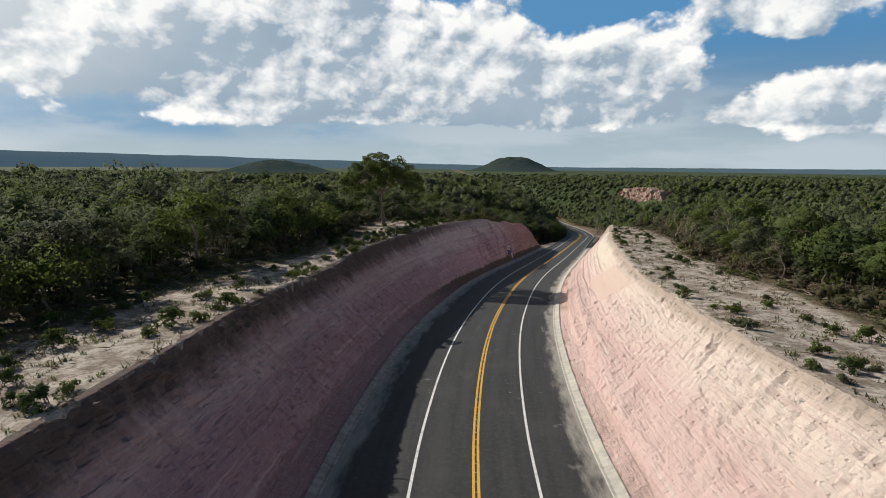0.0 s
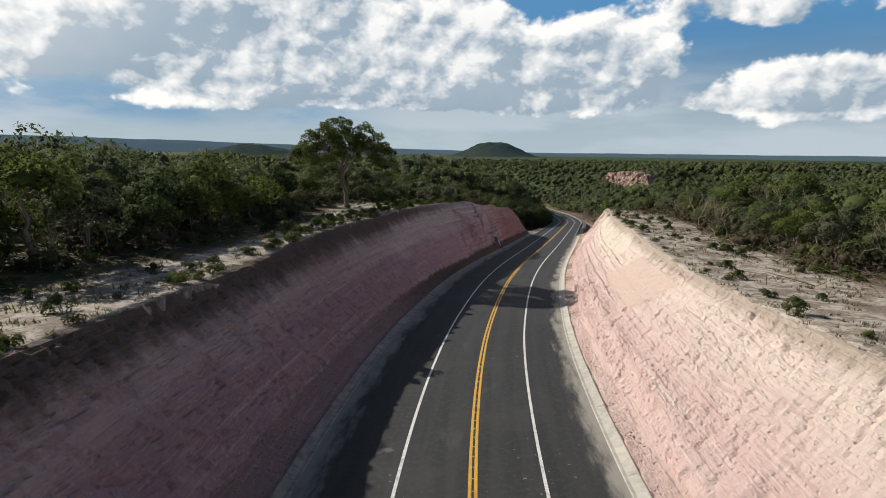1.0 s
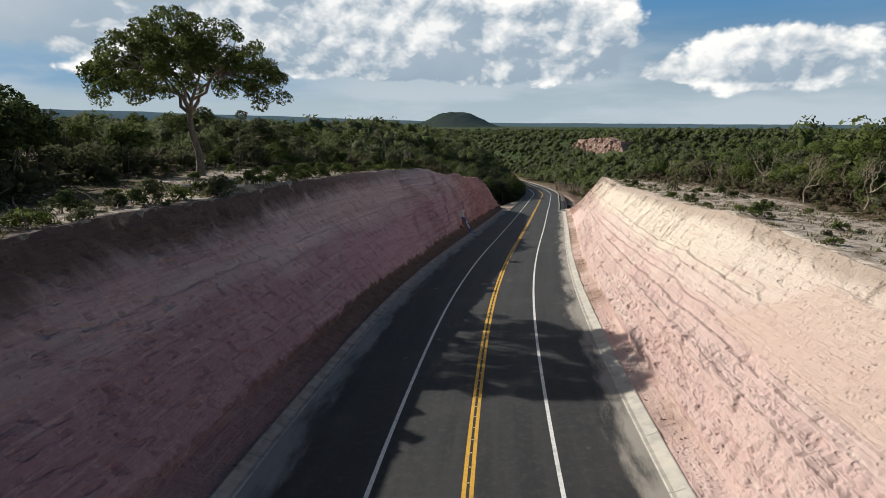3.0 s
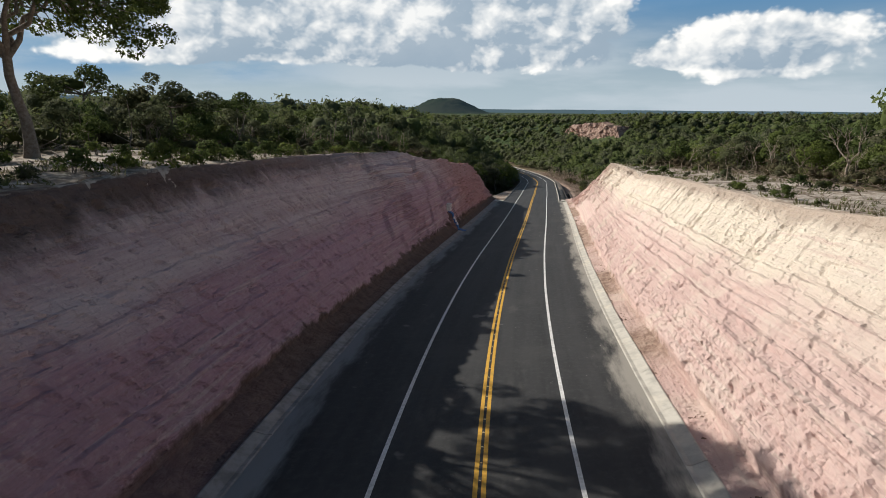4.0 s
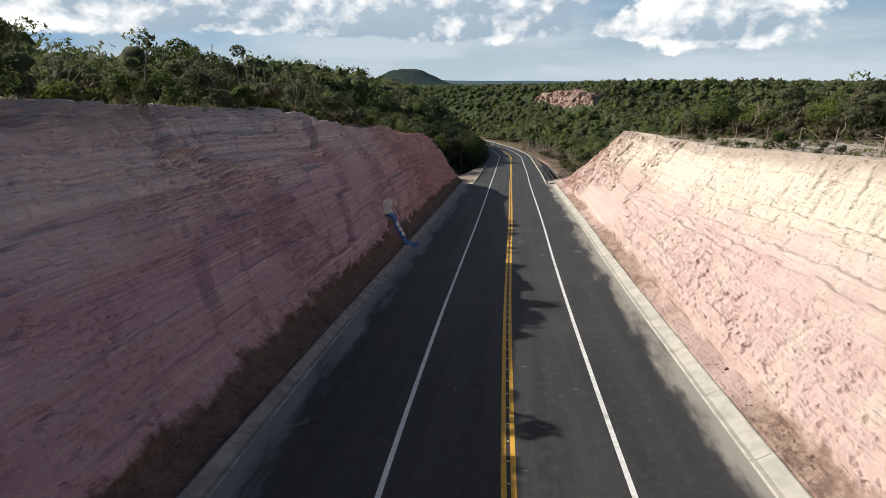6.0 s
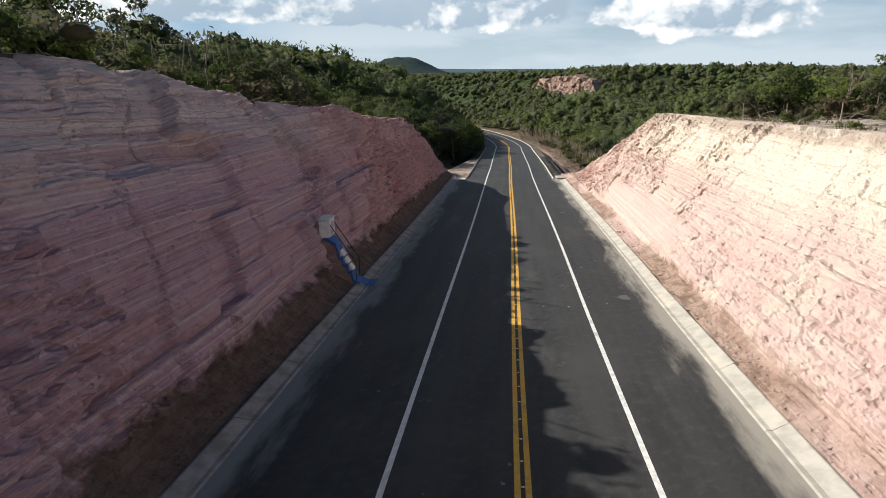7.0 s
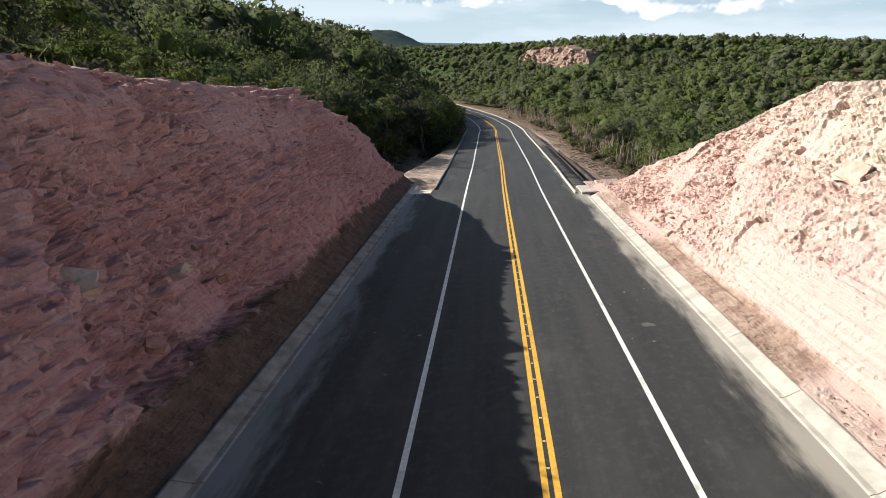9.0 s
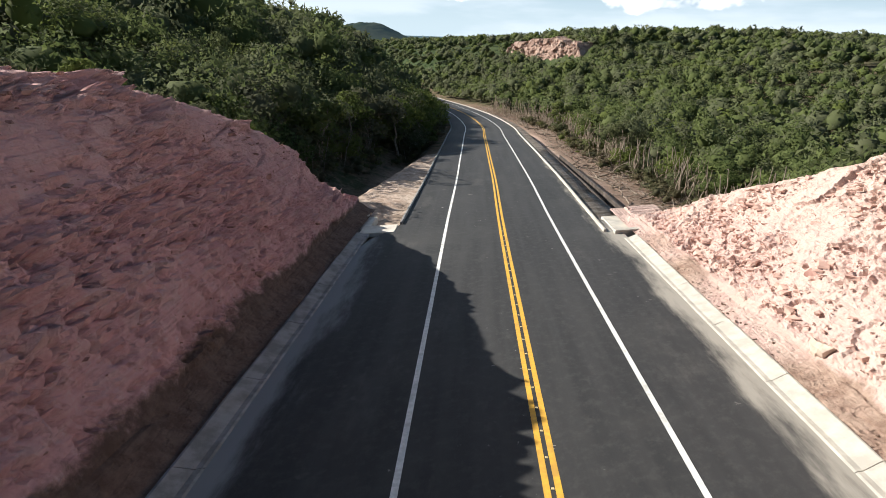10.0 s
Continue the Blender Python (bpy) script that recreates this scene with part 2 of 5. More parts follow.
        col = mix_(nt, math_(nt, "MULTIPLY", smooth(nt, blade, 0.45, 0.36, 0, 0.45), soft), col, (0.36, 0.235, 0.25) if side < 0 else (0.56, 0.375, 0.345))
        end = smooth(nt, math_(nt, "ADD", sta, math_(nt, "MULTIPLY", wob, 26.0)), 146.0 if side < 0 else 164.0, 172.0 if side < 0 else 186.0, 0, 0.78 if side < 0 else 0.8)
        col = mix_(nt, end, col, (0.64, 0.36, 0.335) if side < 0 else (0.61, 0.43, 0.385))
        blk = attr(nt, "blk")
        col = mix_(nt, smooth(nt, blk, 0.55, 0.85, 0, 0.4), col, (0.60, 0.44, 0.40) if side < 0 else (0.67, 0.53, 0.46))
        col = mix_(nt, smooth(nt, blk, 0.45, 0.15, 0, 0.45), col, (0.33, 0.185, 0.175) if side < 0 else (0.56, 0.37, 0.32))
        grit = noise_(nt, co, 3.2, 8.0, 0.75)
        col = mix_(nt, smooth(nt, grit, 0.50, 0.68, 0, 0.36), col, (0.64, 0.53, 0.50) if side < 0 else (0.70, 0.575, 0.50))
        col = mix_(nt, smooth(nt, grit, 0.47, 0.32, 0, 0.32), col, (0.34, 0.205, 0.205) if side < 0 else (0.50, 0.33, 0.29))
        col = mix_(nt, math_(nt, "MULTIPLY", attr(nt, "comb"), 0.75), col, mix_(nt, noise_(nt, co, 2.5, 5.0, 0.65), (0.60, 0.44, 0.365), (0.70, 0.545, 0.46)))
        # soil and roots on the lip, washed down in places; left soil colour includes deep shade
        lipn = math_(nt, "ADD", noise_(nt, mapping(nt, face, (1.0, 0.45, 1)), 0.7, 7.0, 0.7), math_(nt, "MULTIPLY", noise_(nt, co, 0.16, 3.0, 0.5), 0.5))
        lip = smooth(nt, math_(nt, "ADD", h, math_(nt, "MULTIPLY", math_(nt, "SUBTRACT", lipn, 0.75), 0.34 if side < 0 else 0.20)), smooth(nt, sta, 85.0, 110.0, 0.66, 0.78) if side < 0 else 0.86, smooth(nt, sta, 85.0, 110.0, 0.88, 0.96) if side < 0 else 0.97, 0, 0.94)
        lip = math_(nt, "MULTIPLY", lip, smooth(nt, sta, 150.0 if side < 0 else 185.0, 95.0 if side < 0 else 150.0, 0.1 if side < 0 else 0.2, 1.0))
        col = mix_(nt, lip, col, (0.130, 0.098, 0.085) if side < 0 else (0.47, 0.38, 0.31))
        # brown earth heaped along the foot, the left in a darker, shaded tone
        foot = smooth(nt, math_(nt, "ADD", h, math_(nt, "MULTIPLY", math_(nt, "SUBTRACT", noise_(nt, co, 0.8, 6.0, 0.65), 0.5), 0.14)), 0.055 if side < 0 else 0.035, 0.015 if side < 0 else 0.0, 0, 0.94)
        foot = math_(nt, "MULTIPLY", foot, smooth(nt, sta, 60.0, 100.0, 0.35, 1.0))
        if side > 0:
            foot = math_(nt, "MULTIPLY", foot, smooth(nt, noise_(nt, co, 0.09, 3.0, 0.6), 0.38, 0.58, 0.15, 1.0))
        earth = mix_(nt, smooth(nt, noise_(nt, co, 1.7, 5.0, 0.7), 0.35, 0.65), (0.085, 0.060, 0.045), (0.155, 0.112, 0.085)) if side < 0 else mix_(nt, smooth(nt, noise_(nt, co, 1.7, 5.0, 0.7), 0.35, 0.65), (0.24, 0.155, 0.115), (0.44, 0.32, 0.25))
        return mix_(nt, foot, col, earth)
    return f


def b_bank(nt, co):
    sta, up, bedh, h = attr(nt, "sta"), attr(nt, "height"), attr(nt, "bed"), attr(nt, "frac")
    bed = node(nt, "ShaderNodeCombineXYZ", {0: math_(nt, "MULTIPLY", sta, 0.10), 1: math_(nt, "MULTIPLY", bedh, 5.0), 2: 0.0}).outputs[0]
    a = noise_(nt, bed, 1.6, 5.0, 0.6)
    b = noise_(nt, co, 2.4, 7.0, 0.68)
    face = node(nt, "ShaderNodeCombineXYZ", {0: math_(nt, "ADD", sta, math_(nt, "MULTIPLY", up, 0.45)), 1: up, 2: 0.0}).outputs[0]
    tool = noise_(nt, mapping(nt, face, (1.0, 0.16, 1)), 4.5, 4.0, 0.6)
    blade = noise_(nt, node(nt, "ShaderNodeCombineXYZ", {0: math_(nt, "MULTIPLY", sta, 0.07), 1: math_(nt, "MULTIPLY", h, 30.0), 2: 0.0}).outputs[0], 1.5, 5.0, 0.62)
    pits = smooth(nt, node(nt, "ShaderNodeTexVoronoi", {"Vector": mapping(nt, co, (1, 1, 1.6)), "Scale": 2.6, "Randomness": 1.0}, feature="F1").outputs["Distance"], 0.30, 0.12, 0.0, -0.35)
    total = math_(nt, "ADD", math_(nt, "MULTIPLY", a, 0.8), b)
    total = math_(nt, "ADD", total, math_(nt, "ADD", math_(nt, "MULTIPLY", tool, 0.40), math_(nt, "MULTIPLY", blade, 0.55)))
    total = math_(nt, "ADD", total, math_(nt, "ADD", pits, math_(nt, "MULTIPLY", noise_(nt, co, 9.0, 6.0, 0.72), 0.42)))
    return total, 0.9, 0.20


def c_ground(nt, co):
    bare, far = attr(nt, "bare"), attr(nt, "far")
    n1 = noise_(nt, co, 0.35, 6.0, 0.65)
    n2 = noise_(nt, co, 2.2, 5.0, 0.65)
    sand = mix_(nt, smooth(nt, n2, 0.35, 0.7), (0.54, 0.485, 0.42), (0.38, 0.32, 0.265))
    sand = mix_(nt, smooth(nt, n1, 0.47, 0.62, 0, 0.8), sand, (0.20, 0.155, 0.12))
    n3 = noise_(nt, co, 0.9, 7.0, 0.7)
    sand = mix_(nt, smooth(nt, n3, 0.47, 0.60, 0, 0.8), sand, (0.19, 0.15, 0.115))
    n4 = noise_(nt, co, 4.5, 4.0, 0.7)
    sand = mix_(nt, smooth(nt, n4, 0.53, 0.62, 0, 0.65), sand, (0.13, 0.10, 0.075))
    litter = mix_(nt, smooth(nt, n2, 0.35, 0.65), (0.105, 0.078, 0.052), (0.19, 0.145, 0.10))
    litter = mix_(nt, smooth(nt, n1, 0.45, 0.65), litter, (0.055, 0.065, 0.03))
    col = mix_(nt, smooth(nt, math_(nt, "ADD", bare, math_(nt, "MULTIPLY", math_(nt, "SUBTRACT", n1, 0.5), 0.9)), 0.35, 0.65), litter, sand)
    col = mix_(nt, attr(nt, "clear"), col, mix_(nt, smooth(nt, n2, 0.3, 0.7), mix_(nt, smooth(nt, n1, 0.4, 0.6), (0.13, 0.088, 0.066), (0.21, 0.145, 0.11)), (0.31, 0.22, 0.17)))
    col = mix_(nt, math_(nt, "MULTIPLY", attr(nt, "track"), smooth(nt, n3, 0.62, 0.45, 0.35, 1.0)), col, mix_(nt, smooth(nt, n2, 0.35, 0.65), (0.56, 0.42, 0.34), (0.40, 0.285, 0.215)))
    wood = mix_(nt, smooth(nt, noise_(nt, co, 0.012, 5.0, 0.6), 0.35, 0.65), (0.040, 0.062, 0.024), (0.062, 0.080, 0.034))
    return mix_(nt, far, col, wood)


def c_leaf(a, b, c, by_tree=False):
    def f(nt, co):
        r = node(nt, "ShaderNodeNewGeometry").outputs["Random Per Island"]
        o = node(nt, "ShaderNodeObjectInfo").outputs["Random"]
        t = attr(nt, "tint") if by_tree else o
        patch = noise_(nt, co, 0.05, 3.0, 0.6)
        col = mix_(nt, r, a, b)
        col = mix_(nt, smooth(nt, math_(nt, "ADD", patch, math_(nt, "MULTIPLY", math_(nt, "SUBTRACT", t, 0.5), 0.5)), 0.36, 0.70), col, c)
        f = math_(nt, "FRACT", math_(nt, "MULTIPLY", t, 7.31))
        col = mix_(nt, smooth(nt, f, 0.80, 0.95, 0, 0.7), col, (0.115, 0.118, 0.075))
        return mix_(nt, smooth(nt, f, 0.16, 0.05, 0, 0.7), col, (0.135, 0.165, 0.045))
    return f


def leaf_material(name, a, b, c, by_tree=False):
    m = material(name, c_leaf(a, b, c, by_tree), 0.85, None, 0.08)
    nt = m.node_tree
    p = nt.nodes["Principled BSDF"]
    tr = nt.nodes.new("ShaderNodeBsdfTranslucent")
    nt.links.new(p.inputs["Base Color"].links[0].from_socket, tr.inputs[0])
    mx = nt.nodes.new("ShaderNodeMixShader")
    mx.inputs[0].default_value = 0.42
    nt.links.new(p.outputs[0], mx.inputs[1])
    nt.links.new(tr.outputs[0], mx.inputs[2])
    nt.links.new(mx.outputs[0], nt.nodes["Material Output"].inputs[0])
    return m


M_ASPHALT = material("asphalt", c_asphalt, 0.8, b_grain(60.0, 0.25, 0.01), 0.35)
M_WHITE = material("white_road_paint", c_two((0.78, 0.78, 0.76), (0.62, 0.62, 0.60), 6.0, 1.2, (0.45, 0.45, 0.43)), 0.7, b_grain(50, 0.1, 0.005))
M_YELLOW = material("yellow_road_paint", c_two((0.72, 0.42, 0.055), (0.62, 0.34, 0.05), 6.0, 1.2, (0.48, 0.28, 0.06)), 0.7, b_grain(50, 0.1, 0.005))
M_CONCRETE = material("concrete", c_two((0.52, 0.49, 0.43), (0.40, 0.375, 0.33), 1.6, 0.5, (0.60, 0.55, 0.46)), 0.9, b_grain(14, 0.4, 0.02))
# darker copy for the left side: weathering plus the bank's shade in its colour
M_CONCRETE_SHADED = material("shaded_weathered_concrete", c_two((0.30, 0.295, 0.285), (0.19, 0.185, 0.175), 1.6, 0.5, (0.37, 0.355, 0.33)), 0.9, b_grain(14, 0.4, 0.02))
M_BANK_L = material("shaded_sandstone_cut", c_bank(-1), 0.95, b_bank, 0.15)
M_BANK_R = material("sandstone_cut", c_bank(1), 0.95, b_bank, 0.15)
M_GROUND = material("sandy_ground", c_ground, 0.97, b_grain(3.0, 0.6, 0.15), 0.1)
M_LEAF_A = leaf_material("leaf_green", (0.072, 0.098, 0.028), (0.115, 0.145, 0.048), (0.062, 0.088, 0.034))
M_LEAF_B = leaf_material("leaf_bright", (0.100, 0.130, 0.030), (0.155, 0.185, 0.055), (0.090, 0.115, 0.036))
M_LEAF_C = leaf_material("leaf_grey_green", (0.090, 0.104, 0.052), (0.135, 0.148, 0.080), (0.105, 0.112, 0.058))
M_LEAF_FAR = leaf_material("leaf_far_wood", (0.092, 0.122, 0.042), (0.142, 0.172, 0.066), (0.132, 0.146, 0.082), True)
M_BARK = material("bark", c_two((0.16, 0.125, 0.095), (0.26, 0.22, 0.18), 5.0), 0.95, b_grain(12, 0.6, 0.03))
M_DEAD = material("dry_wood", c_two((0.36, 0.30, 0.24), (0.22, 0.17, 0.13), 4.0), 0.95, b_grain(12, 0.6, 0.03))
M_ROCK_PALE = material("pale_sandstone", c_two((0.58, 0.49, 0.40), (0.46, 0.34, 0.28), 2.0), 0.95, b_grain(6, 0.6, 0.05))
M_ROCK_RED = material("red_sandstone", c_two((0.42, 0.26, 0.22), (0.32, 0.17, 0.14), 2.0), 0.95, b_grain(6, 0.6, 0.05))

# ---- shape of the land ----
ROAD_Y0, ROAD_DY = -10.0, 15.0
ROAD_X = [-0.83, 0.37, 1.57, 2.44, 4.01, 6.32, 9.39, 12.96, 17.07, 21.62, 26.41, 31.29, 36.09, 40.84, 45.61, 50.49, 55.21, 59.96, 64.65, 69.43, 73.2, 76.2, 78.6, 80.4, 82.0, 83.3, 84.4, 85.4, 86.2, 86.8, 87.2, 87.4, 87.4]
ROAD_Z = [7.37, 6.59, 5.84, 5.12, 4.46, 3.59, 2.61, 1.57, 0.34, -0.95, -2.3, -3.52, -4.78, -6.01, -7.19, -8.29, -9.43, -10.65, -11.85, -12.95, -13.95, -14.85, -15.7, -16.55, -17.4, -18.25, -19.1, -19.9, -20.6, -21.2, -21.6, -21.8, -21.9]
PAVED_L, PAVED_R = -7.75, 7.10


def spline(k, y):
    k = np.asarray(k)
    u = (np.asarray(y, float) - ROAD_Y0) / ROAD_DY
    u = np.clip(u, 0, len(k) - 1.0001)
    i = u.astype(int)
    f = u - i
    g = lambda j: k[np.clip(j, 0, len(k) - 1)]
    p0, p1, p2, p3 = g(i - 1), g(i), g(i + 1), g(i + 2)
    return 0.5 * (2 * p1 + (p2 - p0) * f + (2 * p0 - 5 * p1 + 4 * p2 - p3) * f * f + (3 * p1 - p0 - 3 * p2 + p3) * f ** 3)


def road_x(y):
    y = np.asarray(y, float)
    return spline(ROAD_X, y) + np.minimum(y + 10, 0) * 0.08


def road_z(y):
    y = np.asarray(y, float)
    return spline(ROAD_Z, y) - np.minimum(y + 10, 0) * 0.052


def road_cos(y):
    d = (road_x(np.asarray(y, float) + 1) - road_x(np.asarray(y, float) - 1)) / 2
    return 1 / np.sqrt(1 + d * d)


def at(u, y):
    """World x of the lateral offset u at the station y."""
    return road_x(y) + np.asarray(u) / road_cos(y)


def hash2(i, j, seed):
    h = (i.astype(np.int64) * 374761393 + j.astype(np.int64) * 668265263 + seed * 974634533) & 0xFFFFFFFF
    h = ((h ^ (h >> 13)) * 1274126177) & 0xFFFFFFFF
    return ((h ^ (h >> 16)) & 0xFFFF) / 65535.0


def vnoise(x, y, seed=0):
    x, y = np.broadcast_arrays(np.asarray(x, float), np.asarray(y, float))
    i, j = np.floor(x), np.floor(y)
    f, g = x - i, y - j
    f, g = f * f * (3 - 2 * f), g * g * (3 - 2 * g)
    a, b, c, d = hash2(i, j, seed), hash2(i + 1, j, seed), hash2(i, j + 1, seed), hash2(i + 1, j + 1, seed)
    return (a * (1 - f) + b * f) * (1 - g) + (c * (1 - f) + d * f) * g


def fbm(x, y, seed=0, octaves=4, rough=0.5):
    t, a, s = 0.0, 1.0, 0.0
    for k in range(octaves):
        t = t + a * (vnoise(x * 2 ** k, y * 2 ** k, seed + k * 17) - 0.5)
        s += a
        a *= rough
    return t / s * 2


def cells(x, y, seed=0):
    """Irregular blocks: a random value for each, the distance to its joint, and the slant of its face."""
    x, y = np.broadcast_arrays(np.asarray(x, float), np.asarray(y, float))
    i, j = np.floor(x), np.floor(y)
    f1, f2, val, tilt = np.full(x.shape, 9.0), np.full(x.shape, 9.0), np.zeros(x.shape), np.zeros(x.shape)
    for a in (-1, 0, 1):
        for b in (-1, 0, 1):
            ox, oy = x - (i + a) - hash2(i + a, j + b, seed), y - (j + b) - hash2(i + a, j + b, seed + 5)
            d = np.maximum(np.abs(ox + 0.35 * oy), np.abs(oy - 0.25 * ox))
            near = d < f1
            f2 = np.where(near, f1, np.minimum(f2, d))
            val = np.where(near, hash2(i + a, j + b, seed + 9), val)
            tilt = np.where(near, (hash2(i + a, j + b, seed + 13) - 0.5) * ox * 2 + (hash2(i + a, j + b, seed + 15) - 0.6) * oy * 2, tilt)
            f1 = np.where(near, d, f1)
    return val, f2 - f1, tilt


def step(x, lo, hi):
    t = np.clip((x - lo) / (hi - lo), 0, 1)
    return t * t * (3 - 2 * t)


CREST = {
    -1: (([-60, 30, 60, 80, 100, 125, 150, 175, 188, 198, 204, 216, 236], [15.5, 15.5, 16.3, 16.5, 16.3, 16.0, 16.0, 15.4, 14.4, 12.6, 13.8, 12.8, 11.4]),
         ([-60, 0, 23, 34, 58, 70, 80, 90, 100, 116, 130, 140, 150, 160, 168, 176, 186, 189, 193, 198, 204, 215], [14, 13.6, 13.6, 13.4, 12.0, 12.2, 12.0, 11.4, 11.3, 10.6, 9.7, 9.1, 7.3, 6.3, 5.6, 4.2, 3.1, 2.2, 0.9, -1.4, -5.5, -12.0])),
    1: (([-60, 30, 60, 100, 150, 175, 184, 196, 210], [15.8, 16.0, 16.4, 16.2, 16.0, 15.5, 13.6, 11.5, 11.0]),
        ([-60, 0, 24, 33, 43, 66, 90, 97, 105, 120, 139, 154, 163, 175, 179, 184, 190, 200, 210], [15.5, 14, 13, 12.5, 11.9, 10.6, 10.3, 9.4, 8.9, 7.9, 6.2, 5.3, 5.0, 4.2, 2.4, -0.2, -2.8, -7.6, -11.0])),
}
TOE = {-1: ([0, 60, 100, 145, 210], [10.6, 10.6, 10.4, 10.0, 10.0]), 1: ([0, 60, 90, 110, 210], [9.3, 9.3, 9.2, 9.1, 9.1])}
FOOT_H = {-1: 0.72, 1: 0.42}
# natural surface beyond the crest: columns at these offsets, rows by station
OFFS = [26, 40, 75, 92, 150, 400]
LAND = {
    -1: {-60: (14.5, 15, 16, 16, 10), 60: (12.6, 13, 14, 14, 9), 110: (11.4, 12, 13, 14, 9), 150: (8.2, 9.5, 12, 14, 9), 175: (5.2, 6.5, 10.5, 14, 9), 190: (2.0, 4, 8, 12, 9), 203: (-5, 0, 6.5, 11.5, 8),
         215: (-6.5, -0.5, 6, 11, 7), 250: (-7, -0.5, 5.5, 10, 6), 330: (-5, 3.0, 7, 8, 6), 420: (-10, -3, 4, 6, 4), 520: (-16, -10, -1, 2, 1), 700: (-18, -14, -8, -5, -6)},
    1: {-60: (16, 16, 15, 12, 5), 60: (11.0, 11.3, 11, 8, 3), 110: (8.7, 8.5, 7, 4, 0), 150: (5.6, 5.2, 3, 0, -2), 172: (3.6, 2.0, -3, -6, -4), 184: (-3, -6, -10, -10, -5), 200: (-11, -13.5, -14.5, -11, -5),
        215: (-13, -14.5, -14.5, -10, -5), 260: (-15.5, -16, -14.5, -9, -4), 320: (-18, -16.5, -12, -2, 1), 390: (-20, -16, -11, -1, 3), 420: (-21, -15, -9.5, -5, 1, 4), 432: (-21, -15, -9.0, 2.2, 4.0, 5), 512: (-20, -14, -8.5, 2.6, 4.5, 5), 524: (-20, -13, -6, -1, 4, 5), 600: (-18, -9, -3, 2, 4), 700: (-16, -10, -5, 0, 0)},
}

for rows in LAND.values():
    for k, r in rows.items():
        if len(r) == 5:
            rows[k] = r[:3] + (r[2] + (r[3] - r[2]) * 17 / 75,) + r[3:]


def crest_u(side, y):
    return np.interp(y, *CREST[side][0])


def crest_z(side, y):
    z = np.interp(y, *CREST[side][1])
    end = 215 if side < 0 else 210
    last = CREST[side][1][1][-1]
    return np.where(np.asarray(y) > end, np.minimum(last, road_z(y) - 2.6), z)


def toe_u(side, y):
    return np.interp(y, *TOE[side])


def land_z(u, y):
    """Natural ground beyond the crest of the cutting."""
    u, y = np.broadcast_arrays(np.asarray(u, float), np.asarray(y, float))
    out = np.zeros(u.shape)
    for side in (-1, 1):
        ys = np.array(sorted(LAND[side]))
        cols = [crest_z(side, y)] + [np.interp(y, ys, [LAND[side][k][c] for k in ys]) for c in range(len(OFFS))]
        uu = np.abs(u)
        cu = crest_u(side, y)
        xs = [cu] + [np.full(u.shape, float(o)) for o in OFFS]
        z = np.where(uu <= cu, cols[0], cols[-1])
        for c in range(len(OFFS)):
            t = np.clip((uu - xs[c]) / (xs[c + 1] - xs[c]), 0, 1)
            m = (uu > xs[c]) & (uu <= xs[c + 1])
            z = np.where(m, cols[c] * (1 - t) + cols[c + 1] * t, z)
        far = np.maximum(step(y, 700, 1600), step(uu, 400, 1400))
        z = z * (1 - far) - 16.0 * far
        out = np.where(np.sign(u) == side, z, out)
    n = fbm(u * 0.12, y * 0.12, 5, 4) * 0.25 + fbm(u * 0.02, y * 0.02, 9, 3) * 1.2 * step(np.abs(u), 25, 80)
    return out + n * step(np.abs(u), 13, 20)


def bank_h(side, f, y):
    """Height of the cut face over its toe, as a share of the whole, at the share f of its depth."""
    steep = step(np.asarray(y, float), 110, 150) if side < 0 else np.zeros(np.shape(y))
    return f * (1 - steep) + (1 - (1 - f) ** 1.85) * steep


def ground_z(u, y):
    u, y = np.broadcast_arrays(np.asarray(u, float), np.asarray(y, float))
    side_z = land_z(u, y)
    for side in (-1, 1):
        cu, tu, cz, rz = crest_u(side, y), toe_u(side, y), crest_z(side, y), road_z(y)
        uu = np.abs(u)
        f = np.clip((uu - tu) / (cu - tu), 0, 1)
        cut = rz - 0.5 + (cz - rz + 0.5) * step(f, 0.90, 1.0)
        kerb = np.interp(y, [194, 203], [9.0, 6.9])
        brow = np.interp(y, [198, 203, 217, 240], [9.4, 12.2, 10.6, 7.6]) if side < 0 else np.interp(y, [196, 204], [9.0, 8.2])
        cu2 = np.maximum(cu, brow + 1.5)
        fill = rz - 0.04 - np.clip((uu - brow) / (cu2 - brow), 0, 1) * (rz - 0.04 - cz)
        inner = np.where(cz > rz + 0.3, cut, fill)
        bed = rz - 0.30
        inner = np.where(uu < kerb, bed, np.where((uu < tu) & (cz > rz + 0.3), rz - 0.5, inner))
        if side > 0:
            inner = np.where((uu > 8.8) & (uu < 10.2) & (y > 199) & (y < 240), rz - 2.6, inner)
        side_z = np.where((np.sign(u) == side) & (uu < cu), inner, side_z)
    return np.where(u == 0, road_z(y) - 0.30, side_z)


def mesh_np(name, v, q, mat=None, smooth_shade=False, attrs=None, normals=None):
    """A mesh from arrays of vertices and of faces with equally many corners."""
    v, q = np.asarray(v, np.float32), np.asarray(q, np.int32)
    me = bpy.data.meshes.new(name)
    me.vertices.add(len(v))
    me.vertices.foreach_set("co", v.ravel())
    k = q.shape[1]
    me.loops.add(q.size)
    me.loops.foreach_set("vertex_index", q.ravel())
    me.polygons.add(len(q))
    me.polygons.foreach_set("loop_start", np.arange(0, q.size, k, dtype=np.int32))
    me.polygons.foreach_set("use_smooth", np.full(len(q), smooth_shade or normals is not None))
    me.update(calc_edges=True)
    for key, val in (attrs or {}).items():
        a = me.attributes.new(key, "FLOAT", "POINT")
        a.data.foreach_set("value", np.asarray(val, np.float32).ravel())
